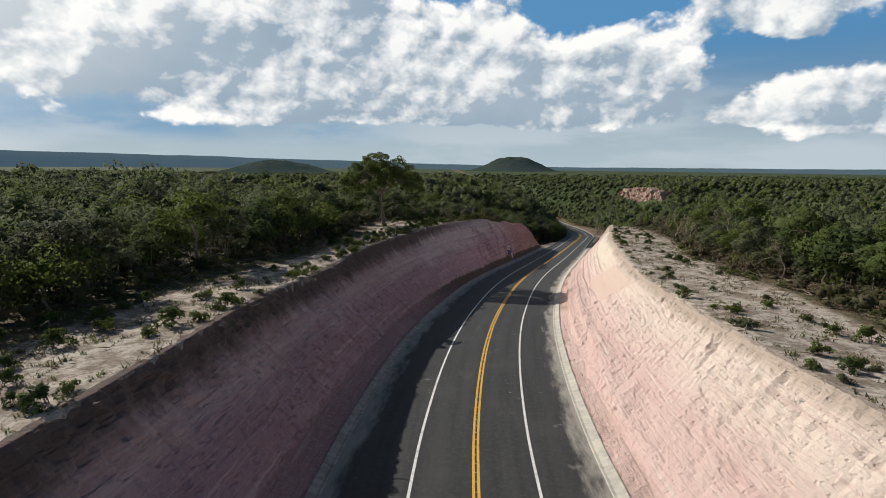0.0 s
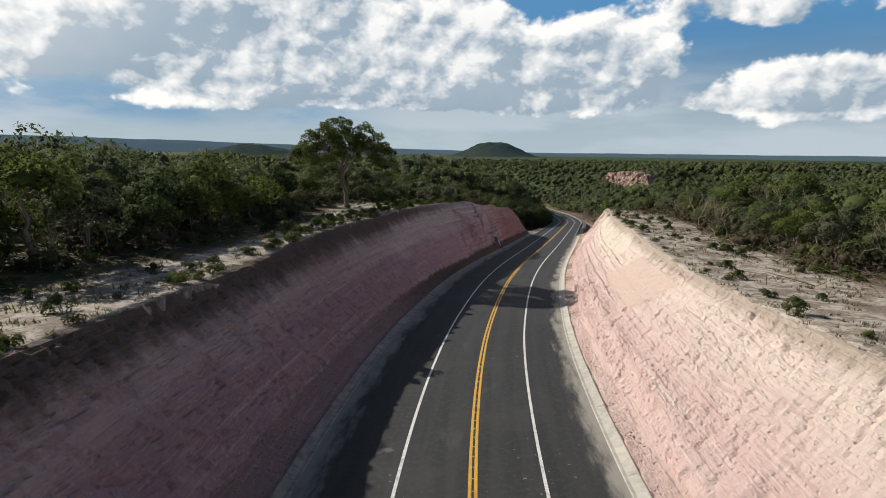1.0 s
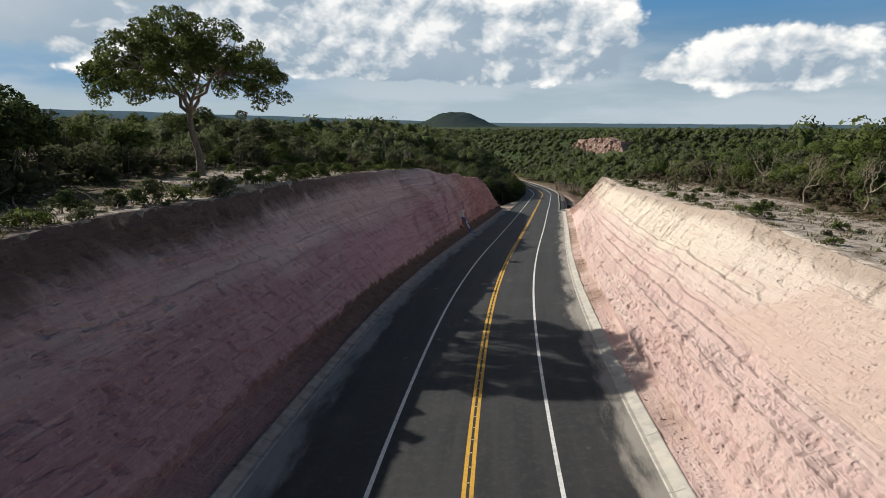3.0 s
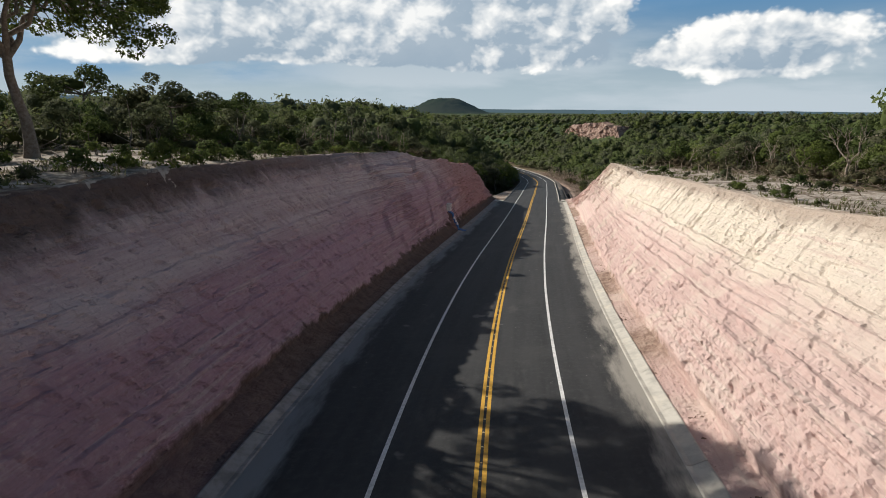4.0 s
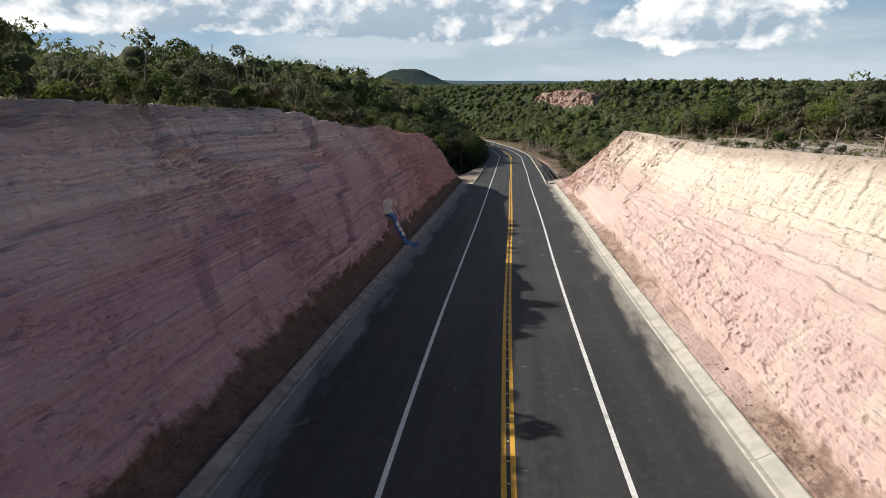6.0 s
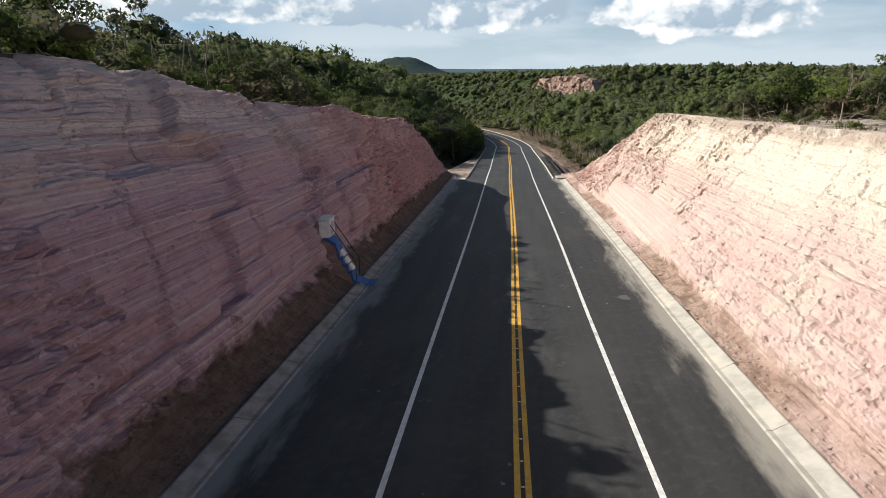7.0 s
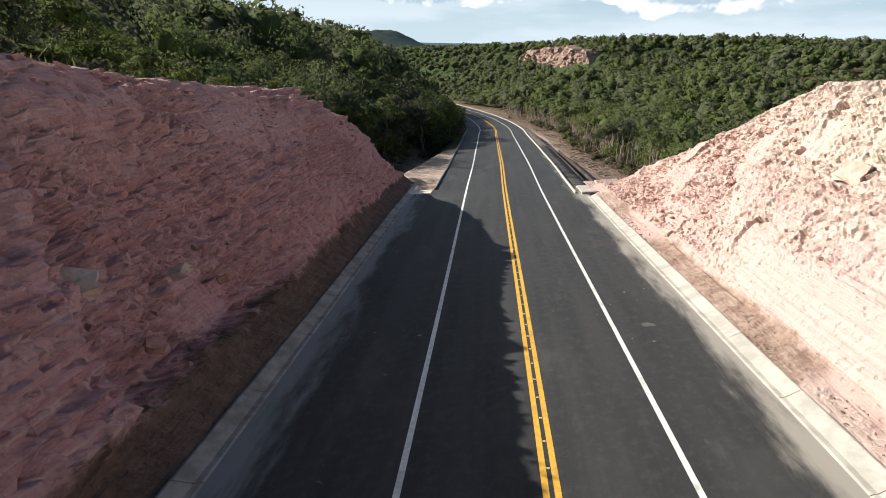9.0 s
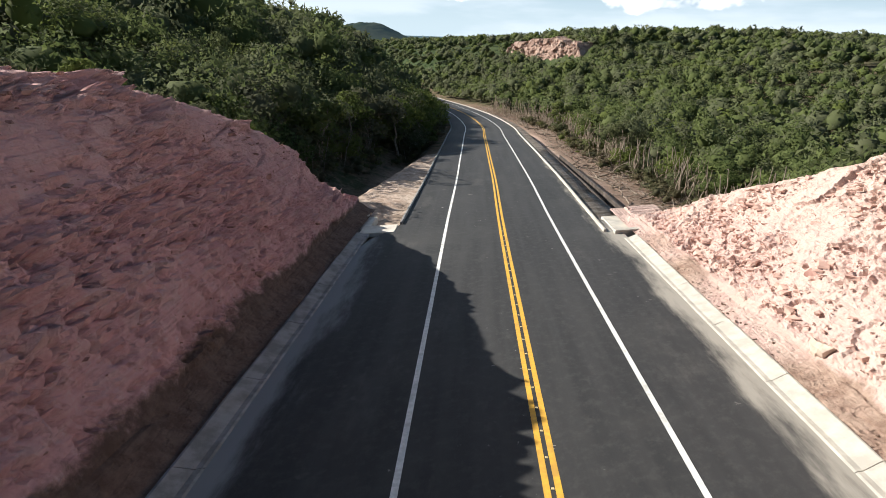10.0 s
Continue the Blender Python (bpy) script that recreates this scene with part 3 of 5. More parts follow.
    if normals is not None:
        me.normals_split_custom_set_from_vertices(np.asarray(normals, np.float32))
    if mat:
        me.materials.append(mat)
    return me


def grid_faces(rows, cols):
    i = np.arange(rows - 1)[:, None] * cols + np.arange(cols - 1)[None, :]
    return np.stack([i, i + 1, i + cols + 1, i + cols], -1).reshape(-1, 4)


def part(name, me, parent, label=""):
    ob = new(name, me)
    ob.parent = parent
    return tagged(ob, label)


# ---- ground ----
def wood_edge(side, y):
    """Offset at which the wood begins."""
    if side < 0:
        return np.interp(y, [0, 60, 86, 95, 108, 114, 134, 141, 160, 172, 183, 203, 209, 238, 250, 700], [32.0, 25.6, 25.8, 29.5, 30.5, 26.5, 22.5, 17.4, 17.4, 19.5, 25, 25, 20, 15.5, 10.5, 11]) + fbm(np.asarray(y) * 0.08, 3.0, 21, 3) * 1.5
    return np.interp(y, [0, 60, 130, 165, 178, 200, 240, 330, 420, 700], [31, 31, 31, 28, 24, 22, 21, 20, 13, 13]) + fbm(np.asarray(y) * 0.08, 7.0, 22, 3) * 2.5


def build_ground():
    ys = np.concatenate([np.arange(-80, 0, 4), np.arange(0, 230, 1.2), np.arange(230, 500, 3.5), np.geomspace(500, 4850, 44)])
    half = np.concatenate([[0, 5, 8.5, 9.0], np.arange(9.5, 18, 0.5), np.arange(18, 44, 1.0), np.geomspace(44, 4300, 44)])
    us = np.concatenate([-half[:0:-1], half])
    uu, yy = np.meshgrid(us, ys)
    z = ground_z(uu, yy)
    v = np.stack([at(uu, yy), yy, z], -1).reshape(-1, 3)
    edge = np.where(uu < 0, wood_edge(-1, yy), wood_edge(1, yy))
    bare = 1 - step(np.abs(uu), edge - 6.5, edge - 1.5)
    bare = bare * np.where(uu < 0, np.where(yy > 200, 0.8, 1.0), np.where(yy > 190, 0.55, 1.0))
    bare = bare * np.where(uu < 0, 1 - 0.8 * step(yy, 236, 246), 1 - step(yy, 420, 450))
    clear = (uu > 9) * step(yy, 178, 200) * (1 - step(uu, edge - 1, edge + 3)) * (1 - step(yy, 440, 460)) * 0.9
    track = (step(uu, 9.8, 10.6) * (1 - step(uu, 12.2 + fbm(yy * 0.3, 2.0, 341, 3) * 0.8, 13.4)) * step(yy, 188, 198) * (1 - step(yy, 300, 340))
             + (uu < -6) * step(yy, 198, 203) * (1 - step(yy, 232, 244)) * (1 - step(-uu, 12, 14)) * 0.7)
    far = step(np.hypot(uu * 1.0, yy), 330, 470) * (np.abs(uu) > 20)
    me = mesh_np("ground", v, grid_faces(len(ys), len(us)), M_GROUND, True, {"bare": bare, "far": far, "clear": clear, "track": track})
    tagged(new("ground", me), "pale sandy ground with leaf litter under dry woodland", "ground", kind="structure")


build_ground()


# ---- cut faces ----
def bed_steps(b, y, freq, seed, seg=0.07, wave=0.3):
    """Layered beds: the set-back of each bed, which changes from one joint to the next, and the place within the bed."""
    w = b * freq + fbm(y * 0.05, b * 0.25, seed, 3) * wave + 0.4 * np.sin(b * freq * 0.77 + seed)
    k = np.floor(w)
    run = y * seg + hash2(k, k * 0 + 1, seed + 2) * 9 + fbm(y * 0.4, b * 0.9, seed + 7, 2) * 0.12
    return hash2(k, np.floor(run), seed + 3) - 0.5, w - k


def gap(e, w):
    return np.exp(-(e / w) ** 2)


def build_bank(side, y0, y1, name, mat, label):
    ys = np.concatenate([np.arange(y0, 30, 0.36), np.arange(30, 76, 0.18), np.arange(76, 150, 0.14), np.arange(150, y1, 0.10)])
    fs = np.concatenate([np.linspace(-0.12, 0.0, 8)[:-1], np.linspace(0, 1, 124), [1.04, 1.10]])
    ff, yy = np.meshgrid(fs, ys)
    cu, tu, cz, rz = crest_u(side, yy), toe_u(side, yy), crest_z(side, yy), road_z(yy)
    depth = cu - tu
    # ragged lip
    cu = cu + fbm(yy * 0.25, 1.7, 31 + side, 5, 0.6) * 0.65 * step(rz + 9, cz, cz + 5)
    f01 = np.clip(ff, 0, 1)
    fh = np.minimum(FOOT_H[side] * (0.75 + 0.5 * vnoise(yy * 0.3, 0.5, 95)), np.maximum(cz - rz, 0.15) * 0.7)
    hh = np.maximum(cz - rz - fh, 0.05)
    up = fh + bank_h(side, f01, yy) * hh
    u = tu + f01 * (cu - tu)
    foot = 8.93 if side < 0 else 8.03
    u = np.where(ff < 0, tu + ff / 0.12 * (tu - foot), u)
    up = np.where(ff < 0, 0.12 + (fh - 0.12) * (1 + ff / 0.12) ** 1.4 + fbm(yy * 0.8, u * 0.9, 97, 4) * 0.16 * (ff > -0.115), up)
    u = np.where(ff > 1, cu + (ff - 1) * 9.0, u)
    up = np.where(ff > 1, land_z(side * u, yy) - rz + 0.10 - (ff - 1) * 1.9, up)
    # beds run nearly with the grade of the road
    dip = up + rz * 0.35
    rel = up / hh
    warp = fbm(yy * 0.35, up * 0.35, 71, 3)
    lump = fbm(yy * 0.16, up * 0.25, 43, 4, 0.5)
    big, big_e, big_t = cells(yy * 0.36 + warp * 0.2, dip * 0.62 + warp * 0.15, 73)
    mid_, mid_e, mid_t = cells(yy * 1.7 + warp * (0.7 if side > 0 else 0.25), dip * 2.4 + warp * (0.4 if side > 0 else 0.15), 79)
    small, small_e, small_t = cells(yy * 3.0 + warp * 0.5 + dip * 0.9, dip * 4.6 + warp * 0.4, 83)
    fine = fbm(yy * 2.2, up * 2.2, 91, 3)
    # teeth of the digger: slanting grooves in patches
    slant = yy + up * (0.55 if side < 0 else -0.35)
    groove = vnoise(slant * 3.0 + fbm(yy * 0.5, up * 0.5, 201, 2) * 0.6, up * 0.55 + fbm(yy * 0.3, 4.0, 203, 2), 205)
    teeth = -step(groove, 0.56, 0.80) + 0.5 * step(-groove, -0.34, -0.20)
    patch = step(vnoise(yy * 0.09, up * 0.16, 207), 0.30, 0.55)
    # long machine-cut terraces that keep with the road
    terrace = 0.0
    lines = ((0.60, 0.10), (0.47, 0.06), (0.38, 0.08), (0.27, 0.06), (0.17, 0.08)) if side < 0 else ((0.66, 0.13), (0.57, 0.08), (0.50, 0.11), (0.42, 0.10), (0.35, 0.14), (0.27, 0.11), (0.20, 0.13), (0.12, 0.12))
    for k, (fr, dep) in enumerate(lines):
        wob = fbm(yy * 0.022, k * 3.1, 211 + k, 3) * 0.045 + (fbm(yy * 0.9, k * 1.7, 231 + k, 3) * 0.016)
        e = f01 - fr - wob
        part_ = step(vnoise(yy * 0.05, k * 5.3, 251 + k), 0.22, 0.5)
        terrace = terrace + dep * (1 - step(e, -0.006, 0.010)) * part_ + 0.5 * dep * gap(e + 0.010, 0.010) * part_
    # chips broken out of the face
    chip = step(vnoise(slant * 0.9, up * 1.3, 261), 0.70, 0.76) * (0.5 + vnoise(yy * 3, up * 3, 263))
    chip2 = step(vnoise(slant * 2.3, up * 2.6, 265), 0.74, 0.80)
    lip_rough = step(rel, 0.80, 0.97)
    gully = -np.abs(fbm(yy * 0.55 + up * 0.12, up * 0.10, 53, 4, 0.6)) * step(rel, 0.55, 0.97)
    b1, p1 = bed_steps(dip, yy, 1.05, 301, 0.10)
    b2, p2 = bed_steps(dip, yy, 3.1, 303, 0.16)
    b3, p3 = bed_steps(dip, yy, 6.4, 305, 0.05, 0.2)
    strata = b1 * 0.26 + b2 * 0.14 + b3 * 0.07 - gap(p1 - 0.04, 0.06) * 0.10 * (b1 > 0.0) - gap(p2 - 0.06, 0.10) * 0.05
    # upright joints part the face into leaning panels
    lean = yy - up * (0.30 if side < 0 else -0.25) + fbm(up * 0.35, yy * 0.05, 61, 3) * 1.3
    pi = np.floor(lean * 0.33 + 0.35 * np.sin(lean * 0.5))
    pf = lean * 0.33 + 0.35 * np.sin(lean * 0.5) - pi
    tall_ = np.floor(dip * 0.33 + hash2(pi, pi * 0, 311) * 3)
    panel = (hash2(pi, tall_, 313) - 0.5) * 0.62 - gap(pf, 0.04) * (0.30 if side < 0 else 0.16)
    broken = step(vnoise(yy * 0.22, up * 0.3, 317), 0.56, 0.66)
    jag = np.abs(fbm(yy * 1.3 + dip * 0.6, dip * 1.9 - yy * 0.5, 147, 4, 0.6))
    if side < 0:
        rock = step(yy + warp * 5, 112, 132)
        shatter = step(yy - up * 0.28 - warp * 0.6, 162.4, 163.4)
    else:
        rock = step(yy + warp * 5 + (f01 - 0.5) * 10, 132, 156)
        shatter = step(yy + up * 0.9 + warp * 1.5, 160, 172)
    cut = 1 - rock
    upper = step(f01 + warp * 0.06, 0.58, 0.70) * (1 - step(f01, 0.93, 0.99)) if side < 0 else step(f01 + warp * 0.03, 0.64, 0.68) * (1 - step(f01, 0.94, 0.99))
    early = 1 - step(yy, 60, 84)
    d = lump * 0.36 + fine * (0.030 + 0.03 * rock)
    d = d + cut * (terrace * (1 - 0.8 * early) + teeth * upper * patch * (0.20 if side < 0 else 0.11) + teeth * 0.045 * patch * (1 - upper) * (0.4 + 0.6 * early) - chip * (0.09 if side > 0 else 0.13) - chip2 * (0.05 if side > 0 else 0.13))
    d = d + gully * (0.55 if side < 0 else 0.16) * cut + lip_rough * ((mid_ - 0.5) * 0.14 + fine * 0.10) * (1 if side < 0 else 0.35)
    d = d + rock * (1 - shatter) * (strata * (0.95 if side < 0 else 0.75) + panel * (1.35 if side < 0 else 0.35) + broken * (1 if side > 0 else 1.8) * ((mid_ - 0.5) * 0.22 + mid_t * 0.12 + (small - 0.5) * 0.08 + small_t * 0.08))
    if side > 0:
        loose = step(vnoise(yy * 0.5, up * 0.6, 331), 0.25, 0.5)
        rubble_ = big_t * 0.20 + (big - 0.5) * 0.16 + loose * ((mid_ - 0.5) * 0.10 + mid_t * 0.13 - gap(mid_e, 0.06) * 0.06) + (0.35 + 0.65 * loose) * ((small - 0.5) * 0.10 + small_t * 0.16 - gap(small_e, 0.08) * 0.04) + jag * 0.06 + fine * 0.05
    else:
        loose = step(vnoise(yy * 0.30, up * 0.4, 333) + 0.25 * vnoise(yy * 1.7, up * 1.7, 335), 0.42, 0.66)
        rubble_ = strata * 0.5 + (big - 0.5) * 0.30 - gap(big_e, 0.035) * 0.18 + big_t * 0.16 + (0.15 + loose) * ((mid_ - 0.5) * 0.34 + mid_t * 0.26 - gap(mid_e, 0.06) * 0.22 + (small - 0.5) * 0.16 + small_t * 0.22) + jag * 0.06
    d = d + shatter * rubble_
    slump = step(vnoise(yy * 0.11, up * 0.22, 127), 0.50, 0.72) * cut
    d = d + slump * (fbm(yy * 0.9 + up * 0.5, up * 5.5 - yy * 0.4, 129, 3) * 0.09 + (small - 0.5) * 0.07 + (mid_ - 0.5) * 0.06) * (1 if side > 0 else 0.6)
    low_rough = (1 - step(rel, 0.25, 0.5)) * step(yy, 40, 60) * cut * (side > 0)
    d = d + low_rough * (mid_t * 0.10 + small_t * 0.08 + (mid_ - 0.5) * 0.06 + fbm(yy * 1.1, up * 2.6, 149, 4, 0.65) * 0.06)
    blk = 0.5 + rock * (b1 * 0.35 + b2 * 0.35 + b3 * 0.3) * (1 - 0.5 * shatter) + (mid_ - 0.5) * 0.35 * shatter + (small - 0.5) * 0.25 * shatter
    flat = np.zeros(yy.shape)
    if side > 0:
        # smooth machine-cut panels survive on the sunlit face
        panel_ = step(yy, 146, 152) * step(-yy, -176, -168) * (1 - step(up + warp * 0.4, 2.4, 3.2))
        d = d * (1 - 0.75 * panel_) + panel_ * 0.15
        slope_y = yy + (f01 - 0.6) * 9 + warp * 0.8
        flat = step(slope_y, 61.5, 62.6) * (1 - step(slope_y, 77, 78.5)) * step(f01 + warp * 0.03, 0.40, 0.44) * (1 - step(f01 + warp * 0.04, 0.84, 0.89))
        d = d * (1 - 0.92 * flat) + flat * (0.16 + 0.035 * np.sin((yy * 0.8 + up * 1.6) * 6.0))
        berm = up - 1.4 - (yy - 40) * 0.022 - warp * 0.5
        d = d + (gap(berm, 0.35) * 0.28 - 0.16 * step(berm, 0.2, 1.5)) * step(yy, 26, 34) * (1 - step(yy, 84, 100))
    else:
        # a hollow where blocks have fallen from the shaded face
        edge = yy - 162.6 - up * 0.28 - warp * 0.6
        hollow = step(edge, 0.0, 0.7) * (1 - step(edge, 7.0, 14.0)) * step(up, 0.6, 2.0) * (1 - 0.75 * step(up, 7.0, 9.0))
        d = d - hollow * 1.45 + step(edge, -6.0, -0.3) * (1 - step(edge, -0.3, 0.2)) * 0.25
        # and the joint face beside the shrine
        nook = step(yy - up * 0.25 - warp * 0.5, 149.2, 149.6) * (1 - step(yy - up * 0.25, 151.5, 158)) * step(up, 0.5, 1.2)
        d = d - nook * 0.55
    fade = step(f01, 0.0, 0.05) * (1 - 0.65 * step(ff, 0.95, 1.03)) * (ff >= 0)
    d = d * fade
    slope = np.arctan2(hh, depth)
    u = u - d * np.sin(slope)
    up = up + d * np.cos(slope)
    v = np.stack([at(side * u, yy), yy, rz + up], -1).reshape(-1, 3)
    q = grid_faces(len(ys), len(fs))
    if side < 0:
        q = q[:, ::-1]
    me = mesh_np(name, v, q, mat, False, {"frac": np.clip(ff, -0.12, 1.1), "height": up, "sta": yy, "bed": dip, "blk": blk, "comb": flat})
    return tagged(new(name, me), label, "cut slope", kind="structure")


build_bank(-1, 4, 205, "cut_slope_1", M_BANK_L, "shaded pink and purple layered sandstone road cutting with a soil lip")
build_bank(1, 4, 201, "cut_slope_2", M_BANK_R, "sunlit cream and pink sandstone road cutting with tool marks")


# ---- road ----
def strip(name, us, y0, y1, lift, mat, dy=1.5, smooth_shade=True):
    ys = np.arange(y0, y1 + dy * 0.5, dy)
    uu, yy = np.meshgrid(np.asarray(us, float), ys)
    if name == "road":
        wide = step(yy, 196, 201)
        uu = np.where(uu < -6.55, uu * (1 - wide) - 6.55 * wide, np.where(uu > 6.35, uu * (1 - wide) + 6.35 * wide, uu))
    v = np.stack([at(uu, yy), yy, road_z(yy) + lift], -1).reshape(-1, 3)
    return mesh_np(name, v, grid_faces(len(ys), len(us)), mat, smooth_shade, {"lat": uu, "sta": yy})


road = tagged(new("road", strip("road", np.linspace(PAVED_L - 0.52, PAVED_R + 0.4, 15), -20, 468, 0.0, M_ASPHALT)), "dark new asphalt road with dusty shoulders winding downhill", "road", kind="structure")
for nm, u0, u1, mat, lab in (("edge_line", -3.67, -3.50, M_WHITE, "white painted edge line"), ("edge_line", 3.34, 3.51, M_WHITE, "white painted edge line"),
                             ("centre_line", -0.22, -0.06, M_YELLOW, "yellow painted centre line"), ("centre_line", 0.06, 0.22, M_YELLOW, "yellow painted centre line")):
    tagged(new(nm, strip(nm, (u0, u1), -20, 468, 0.006, mat)), lab, "road marking", kind="structure")


# ---- plants ----
def leaves(rng, blobs, n, size, up=0.35, squash=0.75):
    """n leaf sprays as small blades on the shells of the blobs (x, y, z, r)."""
    b = np.asarray(blobs, float)
    w = b[:, 3] ** 2
    k = rng.choice(len(b), n, p=w / w.sum())
    d = rng.normal(size=(n, 3))
    d[:, 2] += up
    d /= np.linalg.norm(d, axis=1)[:, None]
    r = b[k, 3] * (0.72 + 0.36 * rng.random(n))
    c = b[k, :3] + d * r[:, None] * np.array([1, 1, squash])
    nrm = d * 0.7 + rng.normal(size=(n, 3)) * 0.55 + np.array([0, 0, 0.35])
    nrm /= np.linalg.norm(nrm, axis=1)[:, None]
    t = np.cross(nrm, rng.normal(size=(n, 3)))
    t /= np.linalg.norm(t, axis=1)[:, None]
    s = np.cross(nrm, t)
    L = size * (0.55 + 0.9 * rng.random(n))[:, None]
    W = L * (0.38 + 0.3 * rng.random(n))[:, None]
    droop = -nrm * L * 0.22
    v = np.stack([c - t * L + droop, c + t * L * 0.7 - s * W, c + t * L * 0.5 + s * W + droop * 0.5], 1).reshape(-1, 3)
    mid_ = (b[:, :3] * w[:, None]).sum(0) / w.sum()
    out = c - mid_
    out /= np.linalg.norm(out, axis=1)[:, None] + 1e-6
    nn = d * 0.75 + out * 0.5 + nrm * 0.45
    nn /= np.linalg.norm(nn, axis=1)[:, None]
    return v, np.arange(3 * n).reshape(-1, 3), np.repeat(nn, 3, 0)


PHI = 1.618
ICO_V = np.array([(-1, PHI, 0), (1, PHI, 0), (-1, -PHI, 0), (1, -PHI, 0), (0, -1, PHI), (0, 1, PHI), (0, -1, -PHI), (0, 1, -PHI), (PHI, 0, -1), (PHI, 0, 1), (-PHI, 0, -1), (-PHI, 0, 1)]) / 1.902
ICO_F = np.array([(0, 11, 5), (0, 5, 1), (0, 1, 7), (0, 7, 10), (0, 10, 11), (1, 5, 9), (5, 11, 4), (11, 10, 2), (10, 7, 6), (7, 1, 8), (3, 9, 4), (3, 4, 2), (3, 2, 6), (3, 6, 8), (3, 8, 9), (4, 9, 5), (2, 4, 11), (6, 2, 10), (8, 6, 7), (9, 8, 1)])


def core(blobs, grow=0.8):
    """A closed opaque blob inside the crown, added to block light between the leaves."""
    b = np.asarray(blobs, float)
    c = b[:, :3].mean(0)
    r = np.array([np.abs(b[:, k] - c[k]).mean() * 1.5 + b[:, 3].mean() * 0.5 for k in range(3)])
    return c + ICO_V * r * grow, ICO_F, ICO_V.copy()


def octa(blobs, grow):
    # the same added light-blocking blob, with fewer faces
    b = np.asarray(blobs, float)
    c = b[:, :3].mean(0)
    r = np.array([np.abs(b[:, k] - c[k]).mean() * 1.5 + b[:, 3].mean() * 0.5 for k in range(3)])
    o = np.array([(1, 0, 0), (0, 1, 0), (-1, 0, 0), (0, -1, 0), (0, 0, 1), (0, 0, -1)], float)
    return c + o * r * grow, np.array([(0, 1, 4), (1, 2, 4), (2, 3, 4), (3, 0, 4), (1, 0, 5), (2, 1, 5), (3, 2, 5), (0, 3, 5)]), o.copy()


def tube(pts, radii, sides=6):
    """A tapered, bent stem through the points."""
    pts = np.asarray(pts, float)
    v, q = [], []
    for i, p in enumerate(pts):
        d = pts[min(i + 1, len(pts) - 1)] - pts[max(i - 1, 0)]
        d = d / (np.linalg.norm(d) + 1e-9)
        a = np.cross(d, (0.31, 0.87, 0.39))
        a /= np.linalg.norm(a)
        b = np.cross(d, a)
        for s in range(sides):
            t = 2 * math.pi * s / sides
            v.append(p + radii[i] * (a * math.cos(t) + b * math.sin(t)))
    for i in range(len(pts) - 1):
        for s in range(sides):
            q.append((i * sides + s, i * sides + (s + 1) % sides, (i + 1) * sides + (s + 1) % sides, (i + 1) * sides + s))
    return np.array(v), np.array(q)


def merge(parts):
    """Joins (vertices, faces) or (vertices, faces, normals)."""
    n, qs = 0, []
    for p in parts:
        qs.append(np.asarray(p[1]) + n)
        n += len(p[0])
    out = [np.concatenate([p[0] for p in parts]), np.concatenate(qs)]
    if len(parts[0]) > 2:
        out.append(np.concatenate([p[2] for p in parts]))
    return tuple(out)


def bent(rng, a, b, k, wob):
    a, b = np.asarray(a, float), np.asarray(b, float)
    t = np.linspace(0, 1, k)[:, None]
    p = a * (1 - t) + b * t
    p[1:-1] += rng.normal(size=(k - 2, 3)) * wob * np.linalg.norm(b - a)
    return p


def crown_blobs(rng, h, spread, kind):
    out = []
    n = {"round": 15, "flat": 14, "shrub": 8, "thin": 11, "mid": 10, "far": 6}[kind]
    for i in range(n):
        a = rng.random() * 2 * math.pi
        r = spread * math.sqrt(rng.random()) * (0.95 if kind == "flat" else 0.8)
        dome = 1 - (r / spread) ** 2 * (0.35 if kind == "flat" else 0.55)
        lo, hi = {"round": (0.38, 0.86), "flat": (0.66, 0.9), "shrub": (0.15, 0.75), "thin": (0.5, 0.92), "mid": (0.40, 0.86), "far": (0.45, 0.85)}[kind]
        z = h * (lo + (hi - lo) * rng.random() ** 0.7) * dome
        out.append((r * math.cos(a), r * math.sin(a), max(z, h * 0.15), spread * (0.27 + 0.20 * rng.random()) * (0.75 if kind in ("thin", "flat") else 1.0)))
    return out


def tree_parts(rng, h, spread, kind, n, size):
    blobs = crown_blobs(rng, h, spread, kind)
    stems = []
    forks = 1 if kind in ("round", "flat", "thin") else 4
    tops = [(rng.normal() * 0.12 * h * 0.5, rng.normal() * 0.12 * h * 0.5, h * (0.42 if kind != "flat" else 0.55)) for _ in range(forks)]
    rad = 0.012 * h + 0.03
    for tp in tops:
        stems.append(tube(bent(rng, (rng.normal() * 0.08, rng.normal() * 0.08, -0.3), tp, 5, 0.05), np.linspace(rad * 1.3, rad * 0.75, 5) / math.sqrt(forks), 5))
    for b in blobs:
        tp = tops[rng.integers(len(tops))]
        stems.append(tube(bent(rng, tp, (b[0], b[1], b[2] + b[3] * 0.2), 4, 0.08), (rad * 0.6, rad * 0.42, rad * 0.28, rad * 0.1), 3))
    return merge(stems), merge([leaves(rng, blobs, n, size), core(blobs, 0.48)])


def make_tree(name, rng, h, spread, kind, n, size, leaf, label, category, group):
    (tv, tq), (lv, lq, ln) = tree_parts(rng, h, spread, kind, n, size)
    root = tagged(new(name), label, category, group)
    part("trunk", mesh_np("trunk", tv, tq, M_BARK, True), root)
    part("crown", mesh_np("crown", lv, lq, leaf, normals=ln), root)
    return root


def place(proto, used, u, y, yaw, scale, sink=0.05):
    m = pose(float(at(u, y)), float(y), float(ground_z(u, y)) - sink, 0, 0, yaw)
    if proto.name not in used:
        used.add(proto.name)
        ob = proto
